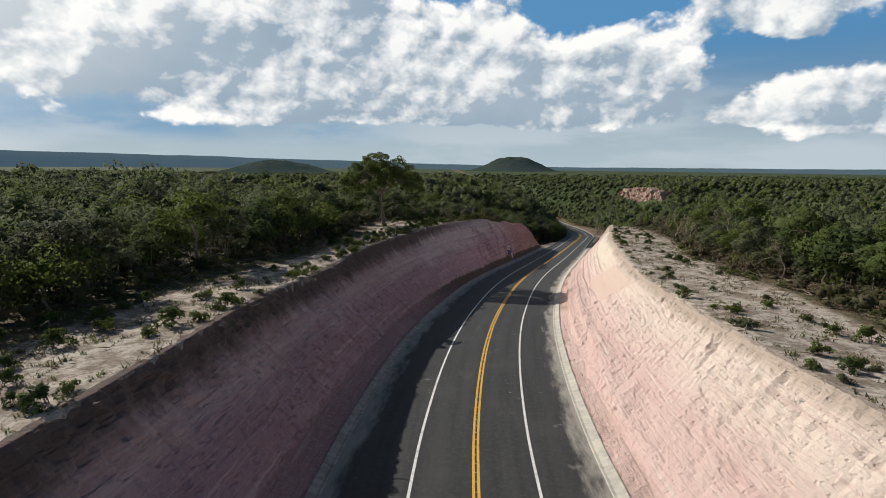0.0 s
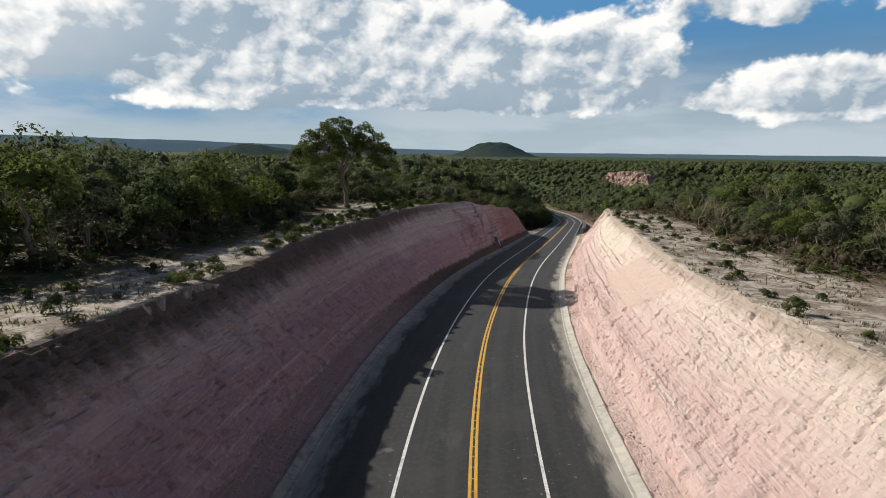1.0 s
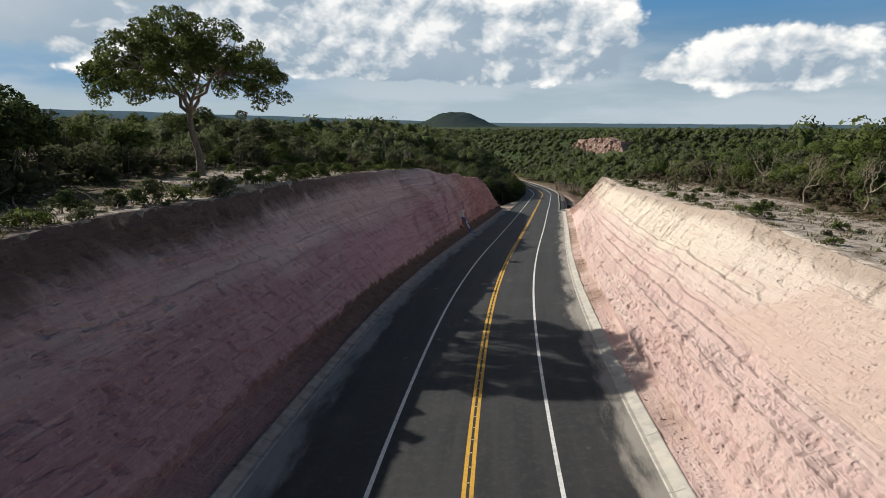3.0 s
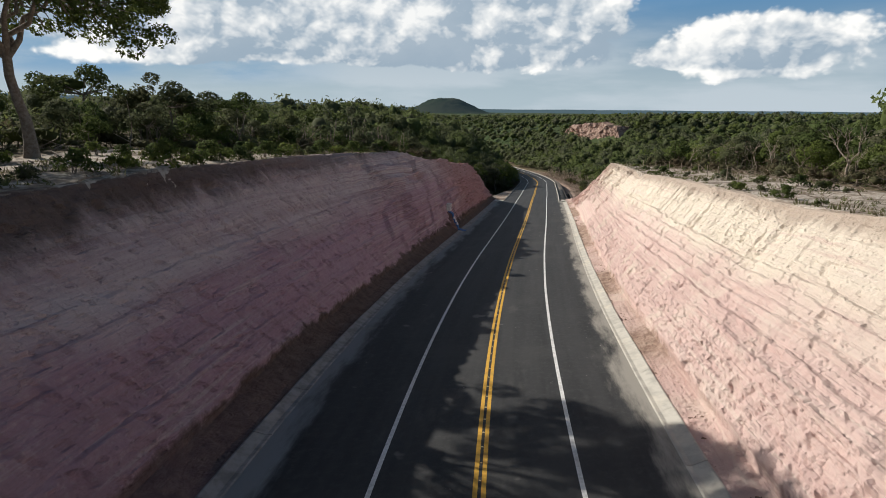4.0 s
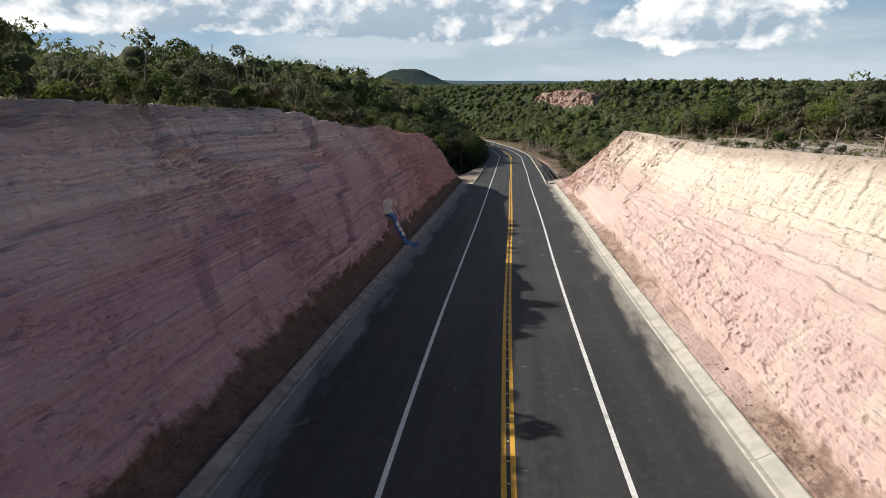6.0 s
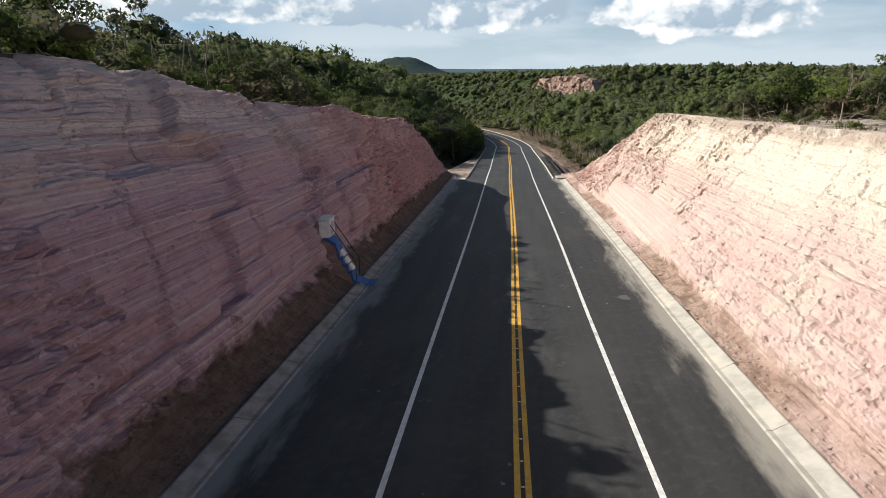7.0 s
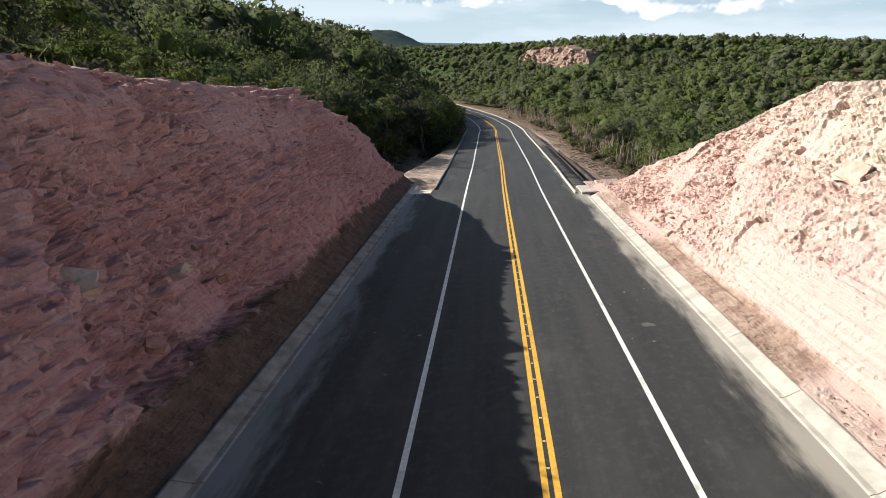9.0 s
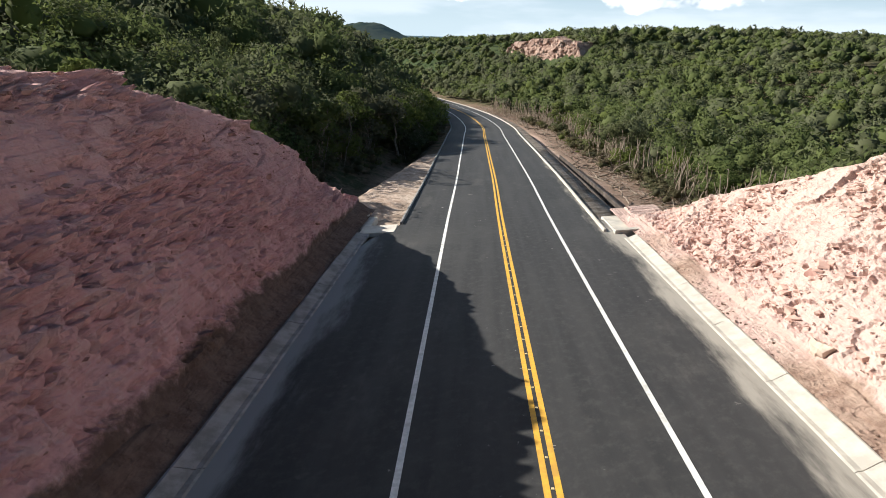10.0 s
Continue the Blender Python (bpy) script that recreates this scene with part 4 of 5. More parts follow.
        ob.matrix_basis = m
    else:
        ob = copy_thing(proto, m)
    ob.scale = (scale, scale, scale * (0.92 + 0.16 * ((yaw * 7.3) % 1)))
    return ob


RNG = np.random.default_rng(7)
USED = set()
TREES = [make_tree("tree", RNG, 6.0, 2.6, "round", 1596, 0.182, M_LEAF_A, "small leafy dryland tree at the edge of the wood", "tree", "trees at the wood edge"),
         make_tree("tree", RNG, 5.2, 2.9, "round", 1596, 0.171, M_LEAF_B, "bright green spreading dryland tree at the wood edge", "tree", "trees at the wood edge"),
         make_tree("tree", RNG, 6.8, 2.7, "mid", 1638, 0.182, M_LEAF_C, "grey-green many-stemmed tree at the wood edge", "tree", "trees at the wood edge"),
         make_tree("tree", RNG, 5.6, 2.4, "mid", 1848, 0.171, M_LEAF_A, "dense low tree with dark green crown at the wood edge", "tree", "trees at the wood edge"),
         make_tree("tree", RNG, 7.2, 3.2, "flat", 1596, 0.171, M_LEAF_B, "flat-topped acacia-like tree at the edge of the wood", "tree", "trees at the wood edge"),
         make_tree("tree", RNG, 4.2, 2.3, "shrub", 1596, 0.161, M_LEAF_C, "rounded bushy tree branching from the ground", "tree", "trees at the wood edge")]
TALL = [make_tree("tall_tree", RNG, 9.2, 2.9, "thin", 2000, 0.17, M_LEAF_C, "slender pale tree with an open feathery crown above the wood", "tree", "tall trees"),
        make_tree("tall_tree", RNG, 8.6, 3.6, "flat", 2400, 0.18, M_LEAF_A, "tall flat-crowned tree standing above the wood", "tree", "tall trees")]


def edge_trees():
    rng = np.random.default_rng(11)
    spots = []
    for side, y0, y1 in ((-1, 26, 206), (1, 40, 184)):
        y = y0
        while y < y1:
            for row in range(2):
                u = float(wood_edge(side, y)) + 1.2 + row * 3.4 + rng.normal() * 0.8
                spots.append((side * u, y + rng.normal() * 0.7, rng.random(), rng.random() * 360))
            y += 2.9
    for y in np.arange(208, 300, 4.2):
        spots.append((-(float(wood_edge(-1, y)) + 0.8 + rng.random() * 2), y, rng.random(), rng.random() * 360))
        spots.append((float(wood_edge(1, y)) + 1.5 + rng.normal(), y, rng.random(), rng.random() * 360))
    for u, y, r, a in spots:
        small = float(np.interp(y, [95, 108, 132, 141, 160, 168, 176, 182, 204, 209], [1, 0.70, 0.62, 0.46, 0.46, 0.64, 0.74, 0.8, 0.8, 1.45])) if u < 0 else 1.0
        place(TREES[int(r * 5.999)], USED, u, y, a, (0.68 + 0.55 * ((r * 37) % 1)) * small)
    # trees that stand above the canopy: offset, station, form, size
    for u, y, k, s in ((-31, 135, 1, 0.86), (-30.5, 125.5, 1, 0.84), (-34.5, 127.5, 0, 0.88), (-33.5, 131, 0, 0.76), (-36.5, 122, 1, 0.92), (-36, 178, 1, 0.55), (-58, 98, 0, 1.0), (-48, 109, 1, 1.0), (-37, 91, 1, 0.85), (-42, 99, 0, 0.95),
                       (-44, 70, 1, 0.9), (-26, 174, 0, 0.78), (-29, 179, 1, 0.92), (-31, 170, 0, 1.0), (-34, 165, 1, 1.05), (-29, 169, 1, 0.8), (-72, 352, 1, 0.8), (-66, 334, 1, 0.8), (-84, 328, 1, 0.7), (-60, 345, 0, 0.7),
                       (46, 62, 1, 0.9), (40, 88, 1, 0.75), (60, 108, 0, 0.8), (44, 182, 0, 1.0), (38, 172, 1, 0.8), (75, 165, 0, 1.0), (52, 140, 1, 0.7), (98, 398, 1, 0.9)):
        place(TALL[k], USED, u, y, (u * 31 + y * 17) % 360, s)


edge_trees()


def build_landmark_tree():
    """The big umbrella tree beside the cutting."""
    rng = np.random.default_rng(23)
    blobs = []
    for i in range(200):
        a, rr = rng.random() * 2 * math.pi, math.sqrt(rng.random())
        r = 8.1 * rr
        top = 14.7 - 5.6 * rr ** 2.2
        low = 8.2 - 1.6 * rr
        z = low + (top - low) * rng.random() ** 0.5
        blobs.append((r * math.cos(a), r * math.sin(a), z, 0.5 + 0.5 * rng.random()))
    for a, r, z in ((0.1, 8.2, 7.2), (-0.35, 7.0, 7.6), (3.4, 7.4, 6.8), (2.6, 6.5, 7.4), (1.3, 5.0, 8.0), (0.5, 6.2, 6.6), (3.0, 5.4, 7.0)):
        blobs.append((r * math.cos(a), r * math.sin(a), z, 0.9))
    stems = [tube(bent(rng, (0.15, 0, -0.5), (-0.3, 0.1, 6.2), 6, 0.015), (0.52, 0.36, 0.31, 0.28, 0.26, 0.24), 10)]
    hubs = []
    for i in range(7):
        a = i * 0.9 + rng.normal() * 0.2
        h = (-0.3 + 3.1 * math.cos(a), 0.1 + 3.1 * math.sin(a), 9.0 + rng.random() * 1.4)
        hubs.append(h)
        stems.append(tube(bent(rng, (-0.3, 0.1, 5.6 + 0.5 * rng.random()), h, 5, 0.05), (0.20, 0.16, 0.13, 0.11, 0.09), 7))
    for b in blobs:
        h = min(hubs, key=lambda p: (p[0] - b[0]) ** 2 + (p[1] - b[1]) ** 2)
        stems.append(tube(bent(rng, h, b[:3], 5, 0.06), (0.09, 0.07, 0.05, 0.035, 0.015), 5))
    root = tagged(new("big_tree"), "tall umbrella-crowned tree with a bare trunk beside the cutting", "tree")
    root.matrix_basis = pose(-11.1, 102.9, float(ground_z(-26.0, 102.9)) + 0.05) @ Matrix.Scale(0.89, 4)
    v, q = merge(stems)
    part("trunk", mesh_np("trunk", v, q, M_BARK, True), root)
    v, q, nn = leaves(rng, blobs, 34000, 0.15, 0.3, 0.75)
    part("crown", mesh_np("crown", v, q, M_LEAF_A, normals=nn), root)


build_landmark_tree()


def bare_tree(name, rng, h, label):
    """A leafless grey tree of forked, upswept branches."""
    stems = []

    def grow(p, d, length, r, level):
        e = p + d * length
        stems.append(tube(bent(rng, p, e, 4, 0.05), np.linspace(r, r * 0.6, 4), 5 if level < 2 else 3))
        if level < 4:
            for k in range(3 if level < 3 else 2):
                nd = d + rng.normal(size=3) * 0.42 + np.array([0, 0, 0.12])
                nd /= np.linalg.norm(nd)
                grow(e - d * length * 0.25 * rng.random(), nd, length * (0.62 + 0.2 * rng.random()), r * 0.55, level + 1)
    grow(np.array([0, 0, -0.2]), np.array([0.05, 0.03, 1.0]), h * 0.36, 0.022 * h, 0)
    root = tagged(new(name), label, "dead tree", "bare trees")
    v, q = merge(stems)
    part("branch_crown", mesh_np("branch_crown", v, q, M_DEAD, True), root)
    return root


BARE = [bare_tree("bare_tree", np.random.default_rng(s), 6.0, "leafless grey tree with twiggy branches beside cleared ground") for s in (3, 8)]
for u, y, s, a in ((31.7, 78.4, 1.45, 20), (29.5, 96, 0.8, 80), (30, 104, 1.0, 140), (28.5, 62, 0.7, 200), (29, 88, 0.6, 260), (33, 70, 1.0, 310), (28, 121, 0.75, 30), (29, 135, 0.8, 75), (27, 150, 0.7, 190), (37, 176, 1.4, 15),
                   (27, 84, 0.7, 61), (28.5, 92, 0.9, 118), (27.5, 100, 0.8, 203), (29.5, 115, 1.1, 284), (28, 128, 0.9, 317), (30.5, 57, 0.9, 45), (27.5, 142, 0.9, 152), (26.5, 158, 0.8, 233), (-26, 52, 0.6, 40), (-25.5, 64, 0.55, 90), (-25, 126, 0.6, 10), (-24.5, 137, 0.7, 170), (-27, 36, 0.6, 33), (27.5, 110, 0.6, 99), (26.5, 224, 0.9, 20), (24.5, 243, 0.8, 130), (28, 210, 0.9, 250)):
    place(BARE[int(a) % 2], USED, u, y, a, s)

SHRUBS = [make_tree("shrub", RNG, 0.9, 0.75, "shrub", 420, 0.09, M_LEAF_B, "low green shrub on bare pale sand", "shrub", "shrubs on the sand"),
          make_tree("shrub", RNG, 0.6, 0.6, "shrub", 320, 0.08, M_LEAF_C, "small dry grey-green shrub on bare sand", "shrub", "shrubs on the sand"),
          make_tree("shrub", RNG, 1.3, 0.9, "shrub", 520, 0.10, M_LEAF_A, "knee-high leafy shrub on bare pale sand", "shrub", "shrubs on the sand")]


def sand_shrubs():
    rng = np.random.default_rng(31)
    for i in range(300):
        side = -1 if i % 2 else 1
        y = 20 + 172 * rng.random() ** 1.5 if side < 0 else 24 + 150 * rng.random() ** 1.5
        c, e = float(crest_u(side, y)), float(wood_edge(side, y))
        t = rng.random()
        t = t * t if i % 3 else 1 - t * t * 0.6
        u = c + 1.0 + (e - c - 1.5) * t
        place(SHRUBS[int(rng.random() * 2.999)], USED, side * u, y, rng.random() * 360, 0.45 + 0.55 * rng.random(), 0.03)


# bushes along the lip of the shaded cutting
for i in range(96):
    y = 27 + i * 1.8 + (i * 31 % 5) * 0.3
    if i * 37 % 11 < 4 and y < 62:
        continue
    place(SHRUBS[(i * 7) % 3], USED, -(float(crest_u(-1, y)) + 0.5 + (i * 13 % 7) * 0.36), y, i * 77 % 360, (0.9 if y > 62 else 0.65) + (i * 29 % 10) * 0.06, 0.03)
sand_shrubs()


def scatter(spots, temps, rng, smin, smax, shrink=None):
    """Joined copies of template sprays at the spots (u, y): vertices, faces, normals, tints."""
    n = temps[0][0].shape[0]
    u, y = spots[:, 0], spots[:, 1]
    px, pz = at(u, y), ground_z(u, y)
    k = rng.integers(len(temps), size=len(spots))
    yaw, s = rng.random(len(spots)) * 2 * math.pi, smin + (smax - smin) * rng.random(len(spots))
    if shrink is not None:
        s = s * shrink
    base = np.stack([t[0] for t in temps])[k]
    c, sn = np.cos(yaw)[:, None], np.sin(yaw)[:, None]
    x = (base[:, :, 0] * c - base[:, :, 1] * sn) * s[:, None] + px[:, None]
    yy = (base[:, :, 0] * sn + base[:, :, 1] * c) * s[:, None] + y[:, None]
    z = base[:, :, 2] * (s * (0.8 + 0.45 * rng.random(len(spots))))[:, None] + pz[:, None]
    v = np.stack([x, yy, z], -1).reshape(-1, 3)
    q = (temps[0][1][None] + (np.arange(len(spots)) * n)[:, None, None]).reshape(-1, temps[0][1].shape[1])
    nr = None
    if len(temps[0]) > 2:
        m = np.stack([t[2] for t in temps])[k]
        nr = np.stack([m[:, :, 0] * c - m[:, :, 1] * sn, m[:, :, 0] * sn + m[:, :, 1] * c, m[:, :, 2]], -1).reshape(-1, 3)
    return v, q, nr, np.repeat(rng.random(len(spots)), n)


def in_sight(u, y):
    """A wide wedge ahead of the road's start and end."""
    x = at(u, y)
    a = np.arctan2(x - 0.0, y + 4) * 57.3
    b = np.arctan2(x - 32, y - 160) * 57.3
    return ((np.abs(a) < 46) & (y > 0)) | ((b > -62) & (b < 68) & (y > 160))


M_UNDER = leaf_material("leaf_undergrowth", (0.085, 0.088, 0.045), (0.130, 0.125, 0.070), (0.120, 0.098, 0.062), True)


def woods():
    rng = np.random.default_rng(41)
    fine, coarse, dense = [], [], []
    for _ in range(10):
        bl = crown_blobs(rng, 6.0, 2.6, "mid")
        fine.append(merge([leaves(rng, bl, 290, 0.21), core(bl, 0.60)]))
        dense.append(merge([leaves(rng, bl, 640, 0.135), core(bl, 0.58)]))
        coarse.append(merge([leaves(rng, bl, 92, 0.40), core(bl, 0.82)]))
    for side, reach, lab in ((-1, 82, "dense green dryland wood above the cutting"), (1, 100, "dense sunlit dryland wood on the valley side")):
        g = 3.2
        yy, uu = np.meshgrid(np.arange(18, 480, g), np.arange(0, reach, g))
        y = yy.ravel() + rng.normal(size=yy.size) * 1.7
        u = np.abs(uu.ravel() + rng.normal(size=yy.size) * 1.7)
        band = (u < 26) & (y < 300) | (side < 0) & (u < 48) & (y < 150)
        skip = np.where(y < 206, 6.0, 2.5)
        u = u + wood_edge(side, y) + skip
        keep = in_sight(side * u, y) & ~((side > 0) & (y > 418) & (y < 516) & (at(u, y) > 151) & (at(u, y) < 174))
        by_bank = (side < 0) & (u < wood_edge(-1, y) + 26) & (y > 178) & (y < 262)
        for sel, tmp, nm in ((band & ~by_bank, fine, "wood"), (by_bank, dense, "wood"), (~band & ~by_bank, coarse, "wood")):
            if not (keep & sel).any():
                continue
            m = keep & sel
            sp = np.stack([side * u, y], -1)[m]
            shrink = np.interp(y[m], [95, 108, 138, 148, 178, 190, 200, 212], [1, 0.7, 0.7, 0.72, 0.72, 1, 1, 1.3]) if side < 0 else None
            swell = 1 + 0.45 * fbm(sp[:, 0] * 0.045, sp[:, 1] * 0.045, 171, 3)
            v, q, nr, tint = scatter(sp, tmp, rng, 0.58, 1.40, swell if shrink is None else swell * shrink)
            nr = nr * 0.72 + np.array([-0.05, 0.05, 0.34])
            tagged(new(nm, mesh_np(nm, v, q, M_LEAF_FAR, attrs={"tint": tint}, normals=nr)), lab, "woodland", kind="stuff")
    low = []
    for _ in range(8):
        bl = crown_blobs(rng, 1.7, 1.15, "shrub")
        low.append(merge([leaves(rng, bl, 80, 0.14), core(bl, 0.7)]))
    n = 1900
    side = np.where(rng.random(n) < 0.5, -1, 1)
    y = 20 + 300 * rng.random(n)
    e = np.where(side < 0, wood_edge(-1, y), wood_edge(1, y))
    u = e - np.where(side > 0, 4.0, 2.2) + 9 * rng.random(n)
    v, q, nr, tint = scatter(np.stack([side * u, y], -1), low, rng, 0.5, 1.35)
    tagged(new("undergrowth", mesh_np("undergrowth", v, q, M_UNDER, attrs={"tint": tint}, normals=nr)), "dry grey-green undergrowth along the edge of the wood", "undergrowth", kind="stuff")
    # stems seen under the canopy along the cleared strips
    stem = []
    for i in range(900):
        side = -1 if rng.random() < 0.5 else 1
        y = 25 + 300 * rng.random()
        u = side * (float(wood_edge(side, y)) + 0.5 + 9 * rng.random())
        x, z = float(at(u, y)), float(ground_z(u, y))
        h = 1.6 + 2.6 * rng.random()
        stem.append(tube(bent(rng, (x, y, z - 0.1), (x + rng.normal() * 0.5, y + rng.normal() * 0.5, z + h), 3, 0.05), (0.07, 0.05, 0.03), 4))
    v, q = merge(stem)
    tagged(new("stems", mesh_np("stems", v, q, M_BARK, True)), "thin brown stems of the dryland wood", "tree stems", kind="stuff")
    # pale trunks along the cleared valley side
    stem = []
    for i in range(420):
        y = 200 + 160 * rng.random() ** 1.2
        u = float(wood_edge(1, y)) + 1.6 - 2.6 * rng.random()
        x, z = float(at(u, y)), float(ground_z(u, y))
        h = 2.5 + 3.2 * rng.random()
        stem.append(tube(bent(rng, (x, y, z - 0.1), (x + rng.normal() * 0.6, y + rng.normal() * 0.6, z + h), 4, 0.05), (0.09, 0.07, 0.05, 0.03), 4))
    v, q = merge(stem)
    tagged(new("stems", mesh_np("stems", v, q, M_DEAD, True)), "pale slender trunks at the edge of the cleared valley wood", "tree stems", kind="stuff")
    far = []
    for _ in range(8):
        bl = crown_blobs(rng, 6.5, 3.3, "far")
        far.append(merge([leaves(rng, bl, 22, 0.85), octa(bl, 1.1)]))
    y = 450 * (1900 / 450) ** (rng.random(11500) ** 1.25)
    x = (rng.random(11500) * 1.75 - 0.75) * (y + 30)
    u = (x - road_x(y)) * road_cos(y)
    ok = (np.where(u < 0, -u - wood_edge(-1, y), u - wood_edge(1, y)) > 1.5) | (y > 470)
    ok &= ~((x > 152) & (x < 174) & (y > 418) & (y < 516))
    far_sp = np.stack([u, y], -1)[ok]
    near_side = np.stack([np.concatenate([-110 - 160 * rng.random(1500), 128 + 200 * rng.random(2600)]), np.concatenate([90 + 380 * rng.random(1500), 110 + 360 * rng.random(2600)])], -1)
    near_side = near_side[in_sight(near_side[:, 0], near_side[:, 1])]
    sp = np.concatenate([far_sp, near_side])
    v, q, nr, tint = scatter(sp, far, rng, 0.8, 1.35)
    grow = np.repeat(1 + np.clip(sp[:, 1] - 500, 0, 1400) / 900, far[0][0].shape[0])
    c = np.repeat(np.stack([at(sp[:, 0], sp[:, 1]), sp[:, 1], ground_z(sp[:, 0], sp[:, 1])], -1), far[0][0].shape[0], 0)
    v = c + (v - c) * np.stack([grow, grow, 0.75 + 0.25 * grow], -1)
    tagged(new("far_wood", mesh_np("far_wood", v, q, M_LEAF_FAR, attrs={"tint": tint}, normals=nr)), "far green woodland reaching over the plain", "woodland", kind="stuff")


woods()


# ---- gutters and kerbs ----
def swept(name, prof, y0, y1, mat, dy=1.0, jit=0.0, seed=0):
    """A closed profile of (offset, height) swept along the road, with end caps."""
    ys = np.linspace(y0, y1, max(2, int((y1 - y0) / dy) + 1))
    k = len(prof)
    uu = np.array([p[0] for p in prof])[None, :].repeat(len(ys), 0) + fbm(ys * 0.9, 1.0, seed, 3)[:, None] * jit
    zz = np.array([p[1] for p in prof])[None, :].repeat(len(ys), 0)
    yy = ys[:, None].repeat(k, 1)
    v = np.stack([at(uu, yy), yy, road_z(yy) + zz], -1).reshape(-1, 3)
    q = []
    for i in range(len(ys) - 1):
        for j in range(k):
            a, b = i * k + j, i * k + (j + 1) % k
            q.append((a, b, b + k, a + k))
    me = bpy.data.meshes.new(name)
    n = (len(ys) - 1) * k
    faces = [tuple(f) for f in q] + [tuple(range(k))[::-1], tuple(range(n, n + k))]
    me.from_pydata(v.tolist(), [], faces)
    me.materials.append(mat)
    return me


def gutter(name, side, us, y0, y1, mat, label):
    root = tagged(new(name), label, "gutter", kind="structure")
    rng = random.Random(5 + side)
    y = y0
    while y < y1 - 0.5:
        n = min(4.0, y1 - y)
        d = rng.uniform(-0.012, 0.012)
        back, top, low, edge = us
        prof = [(side * (back + d), -0.12), (side * (top + d), 0.19 + d), (side * (top - 0.07 + d), 0.20 + d), (side * (low + d), 0.022), (side * edge, 0.034), (side * (edge - 0.06), 0.006), (side * (edge - 0.06), -0.12)]
        if side > 0:
            prof = prof[::-1]
        part("segment", swept("segment", prof, y + 0.012, y + n - 0.012, mat, 1.0, 0.012, 60 + side), root)
        y += n
    return root


gutter("gutter_1", -1, (9.02, 8.95, 8.44, 8.28), 6, 198.6, M_CONCRETE_SHADED, "shaded grey concrete side gutter along the road")
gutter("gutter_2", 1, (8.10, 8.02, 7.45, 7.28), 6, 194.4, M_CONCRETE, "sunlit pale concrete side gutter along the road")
for nm, side, u, y0, y1, mat, lab in (("kerb_1", -1, 6.50, 200.6, 330, M_CONCRETE_SHADED, "low grey concrete kerb beside the embankment"), ("kerb_2", 1, 6.32, 195.6, 466, M_CONCRETE, "low pale concrete kerb beside the embankment")):
    root = tagged(new(nm), lab, "kerb", kind="structure")
    y = y0
    while y < y1:
        n = 3.0 if y < 300 else 12.0
        prof = [(side * (u + 0.16), -0.25), (side * (u + 0.15), 0.17), (side * (u + 0.03), 0.18), (side * u, 0.15), (side * (u - 0.02), -0.1)]
        part("kerbstone", swept("kerbstone", prof if side < 0 else prof[::-1], y + 0.01, y + n - 0.01, mat, 1.5, 0.01, 9), root)
        y += n

M_PALE_CONC = material("fresh_concrete", c_two((0.66, 0.63, 0.56), (0.52, 0.48, 0.42), 1.5), 0.9, b_grain(12, 0.5, 0.03))


def block(me_name, pts, mat, bevel=0.0):
    """A solid between a lower ring and an upper ring of four world points each."""
    bm = bmesh.new()
    vs = [bm.verts.new(p) for p in pts]
    for f in ((3, 2, 1, 0), (4, 5, 6, 7), (0, 1, 5, 4), (1, 2, 6, 5), (2, 3, 7, 6), (3, 0, 4, 7)):
        bm.faces.new([vs[i] for i in f])
    bmesh.ops.recalc_face_normals(bm, faces=bm.faces)
    if bevel:
        bmesh.ops.bevel(bm, geom=list(bm.edges), offset=bevel, segments=1, affect="EDGES")
    me = bpy.data.meshes.new(me_name)
    bm.to_mesh(me)
    bm.free()
    me.materials.append(mat)
    return me


def road_box(name, u0, u1, y0, y1, h0, h1, mat, bevel=0.02, slope=True):
    """A box in road terms: offsets, stations and heights over the road."""
    ring = [(u0, y0), (u1, y0), (u1, y1), (u0, y1)]
    zb = lambda y: float(road_z(y if slope else (y0 + y1) / 2))
    pts = [(float(at(u, y)), y, zb(y) + h0) for u, y in ring] + [(float(at(u, y)), y, zb(y) + h1) for u, y in ring]
    return block(name, pts, mat, bevel)


# outfalls where the cutting ends
apron = tagged(new("concrete_apron"), "rough pale concrete apron at the gutter's end", "concrete apron")
part("slab", road_box("slab", -8.9, -6.75, 198.7, 200.5, -0.25, 0.035, M_PALE_CONC, 0.03), apron)
part("spill", road_box("spill", -10.9, -8.5, 200.0, 203.2, -0.55, -0.02, M_PALE_CONC, 0.05), apron)
part("lip", road_box("lip", -10.7, -9.0, 202.9, 203.3, -0.5, 0.14, M_PALE_CONC, 0.04), apron)

# muddy drain concrete, nearly black with the ditch's shadow put into its colour
M_DIRTY_SHADED = material("dirty_shaded_concrete", c_two((0.085, 0.070, 0.060), (0.045, 0.038, 0.033), 1.2, 0.5, (0.16, 0.13, 0.11)), 0.95, b_grain(10, 0.6, 0.04))
drain = tagged(new("storm_drain"), "concrete storm drain chute stepping down the embankment", "storm drain")
part("headwall", road_box("headwall", 6.9, 9.3, 195.0, 195.5, -0.6, 0.22, M_CONCRETE, 0.03), drain)
part("inlet", road_box("inlet", 7.0, 8.3, 195.5, 199.2, -0.5, 0.06, M_CONCRETE, 0.04), drain)
part("side_wall", swept("side_wall", [(8.62, -2.4), (8.50, -2.4), (8.50, -0.22), (8.62, -0.22)], 198.5, 240, M_DIRTY_SHADED, 1.5, 0.05, 3), drain)
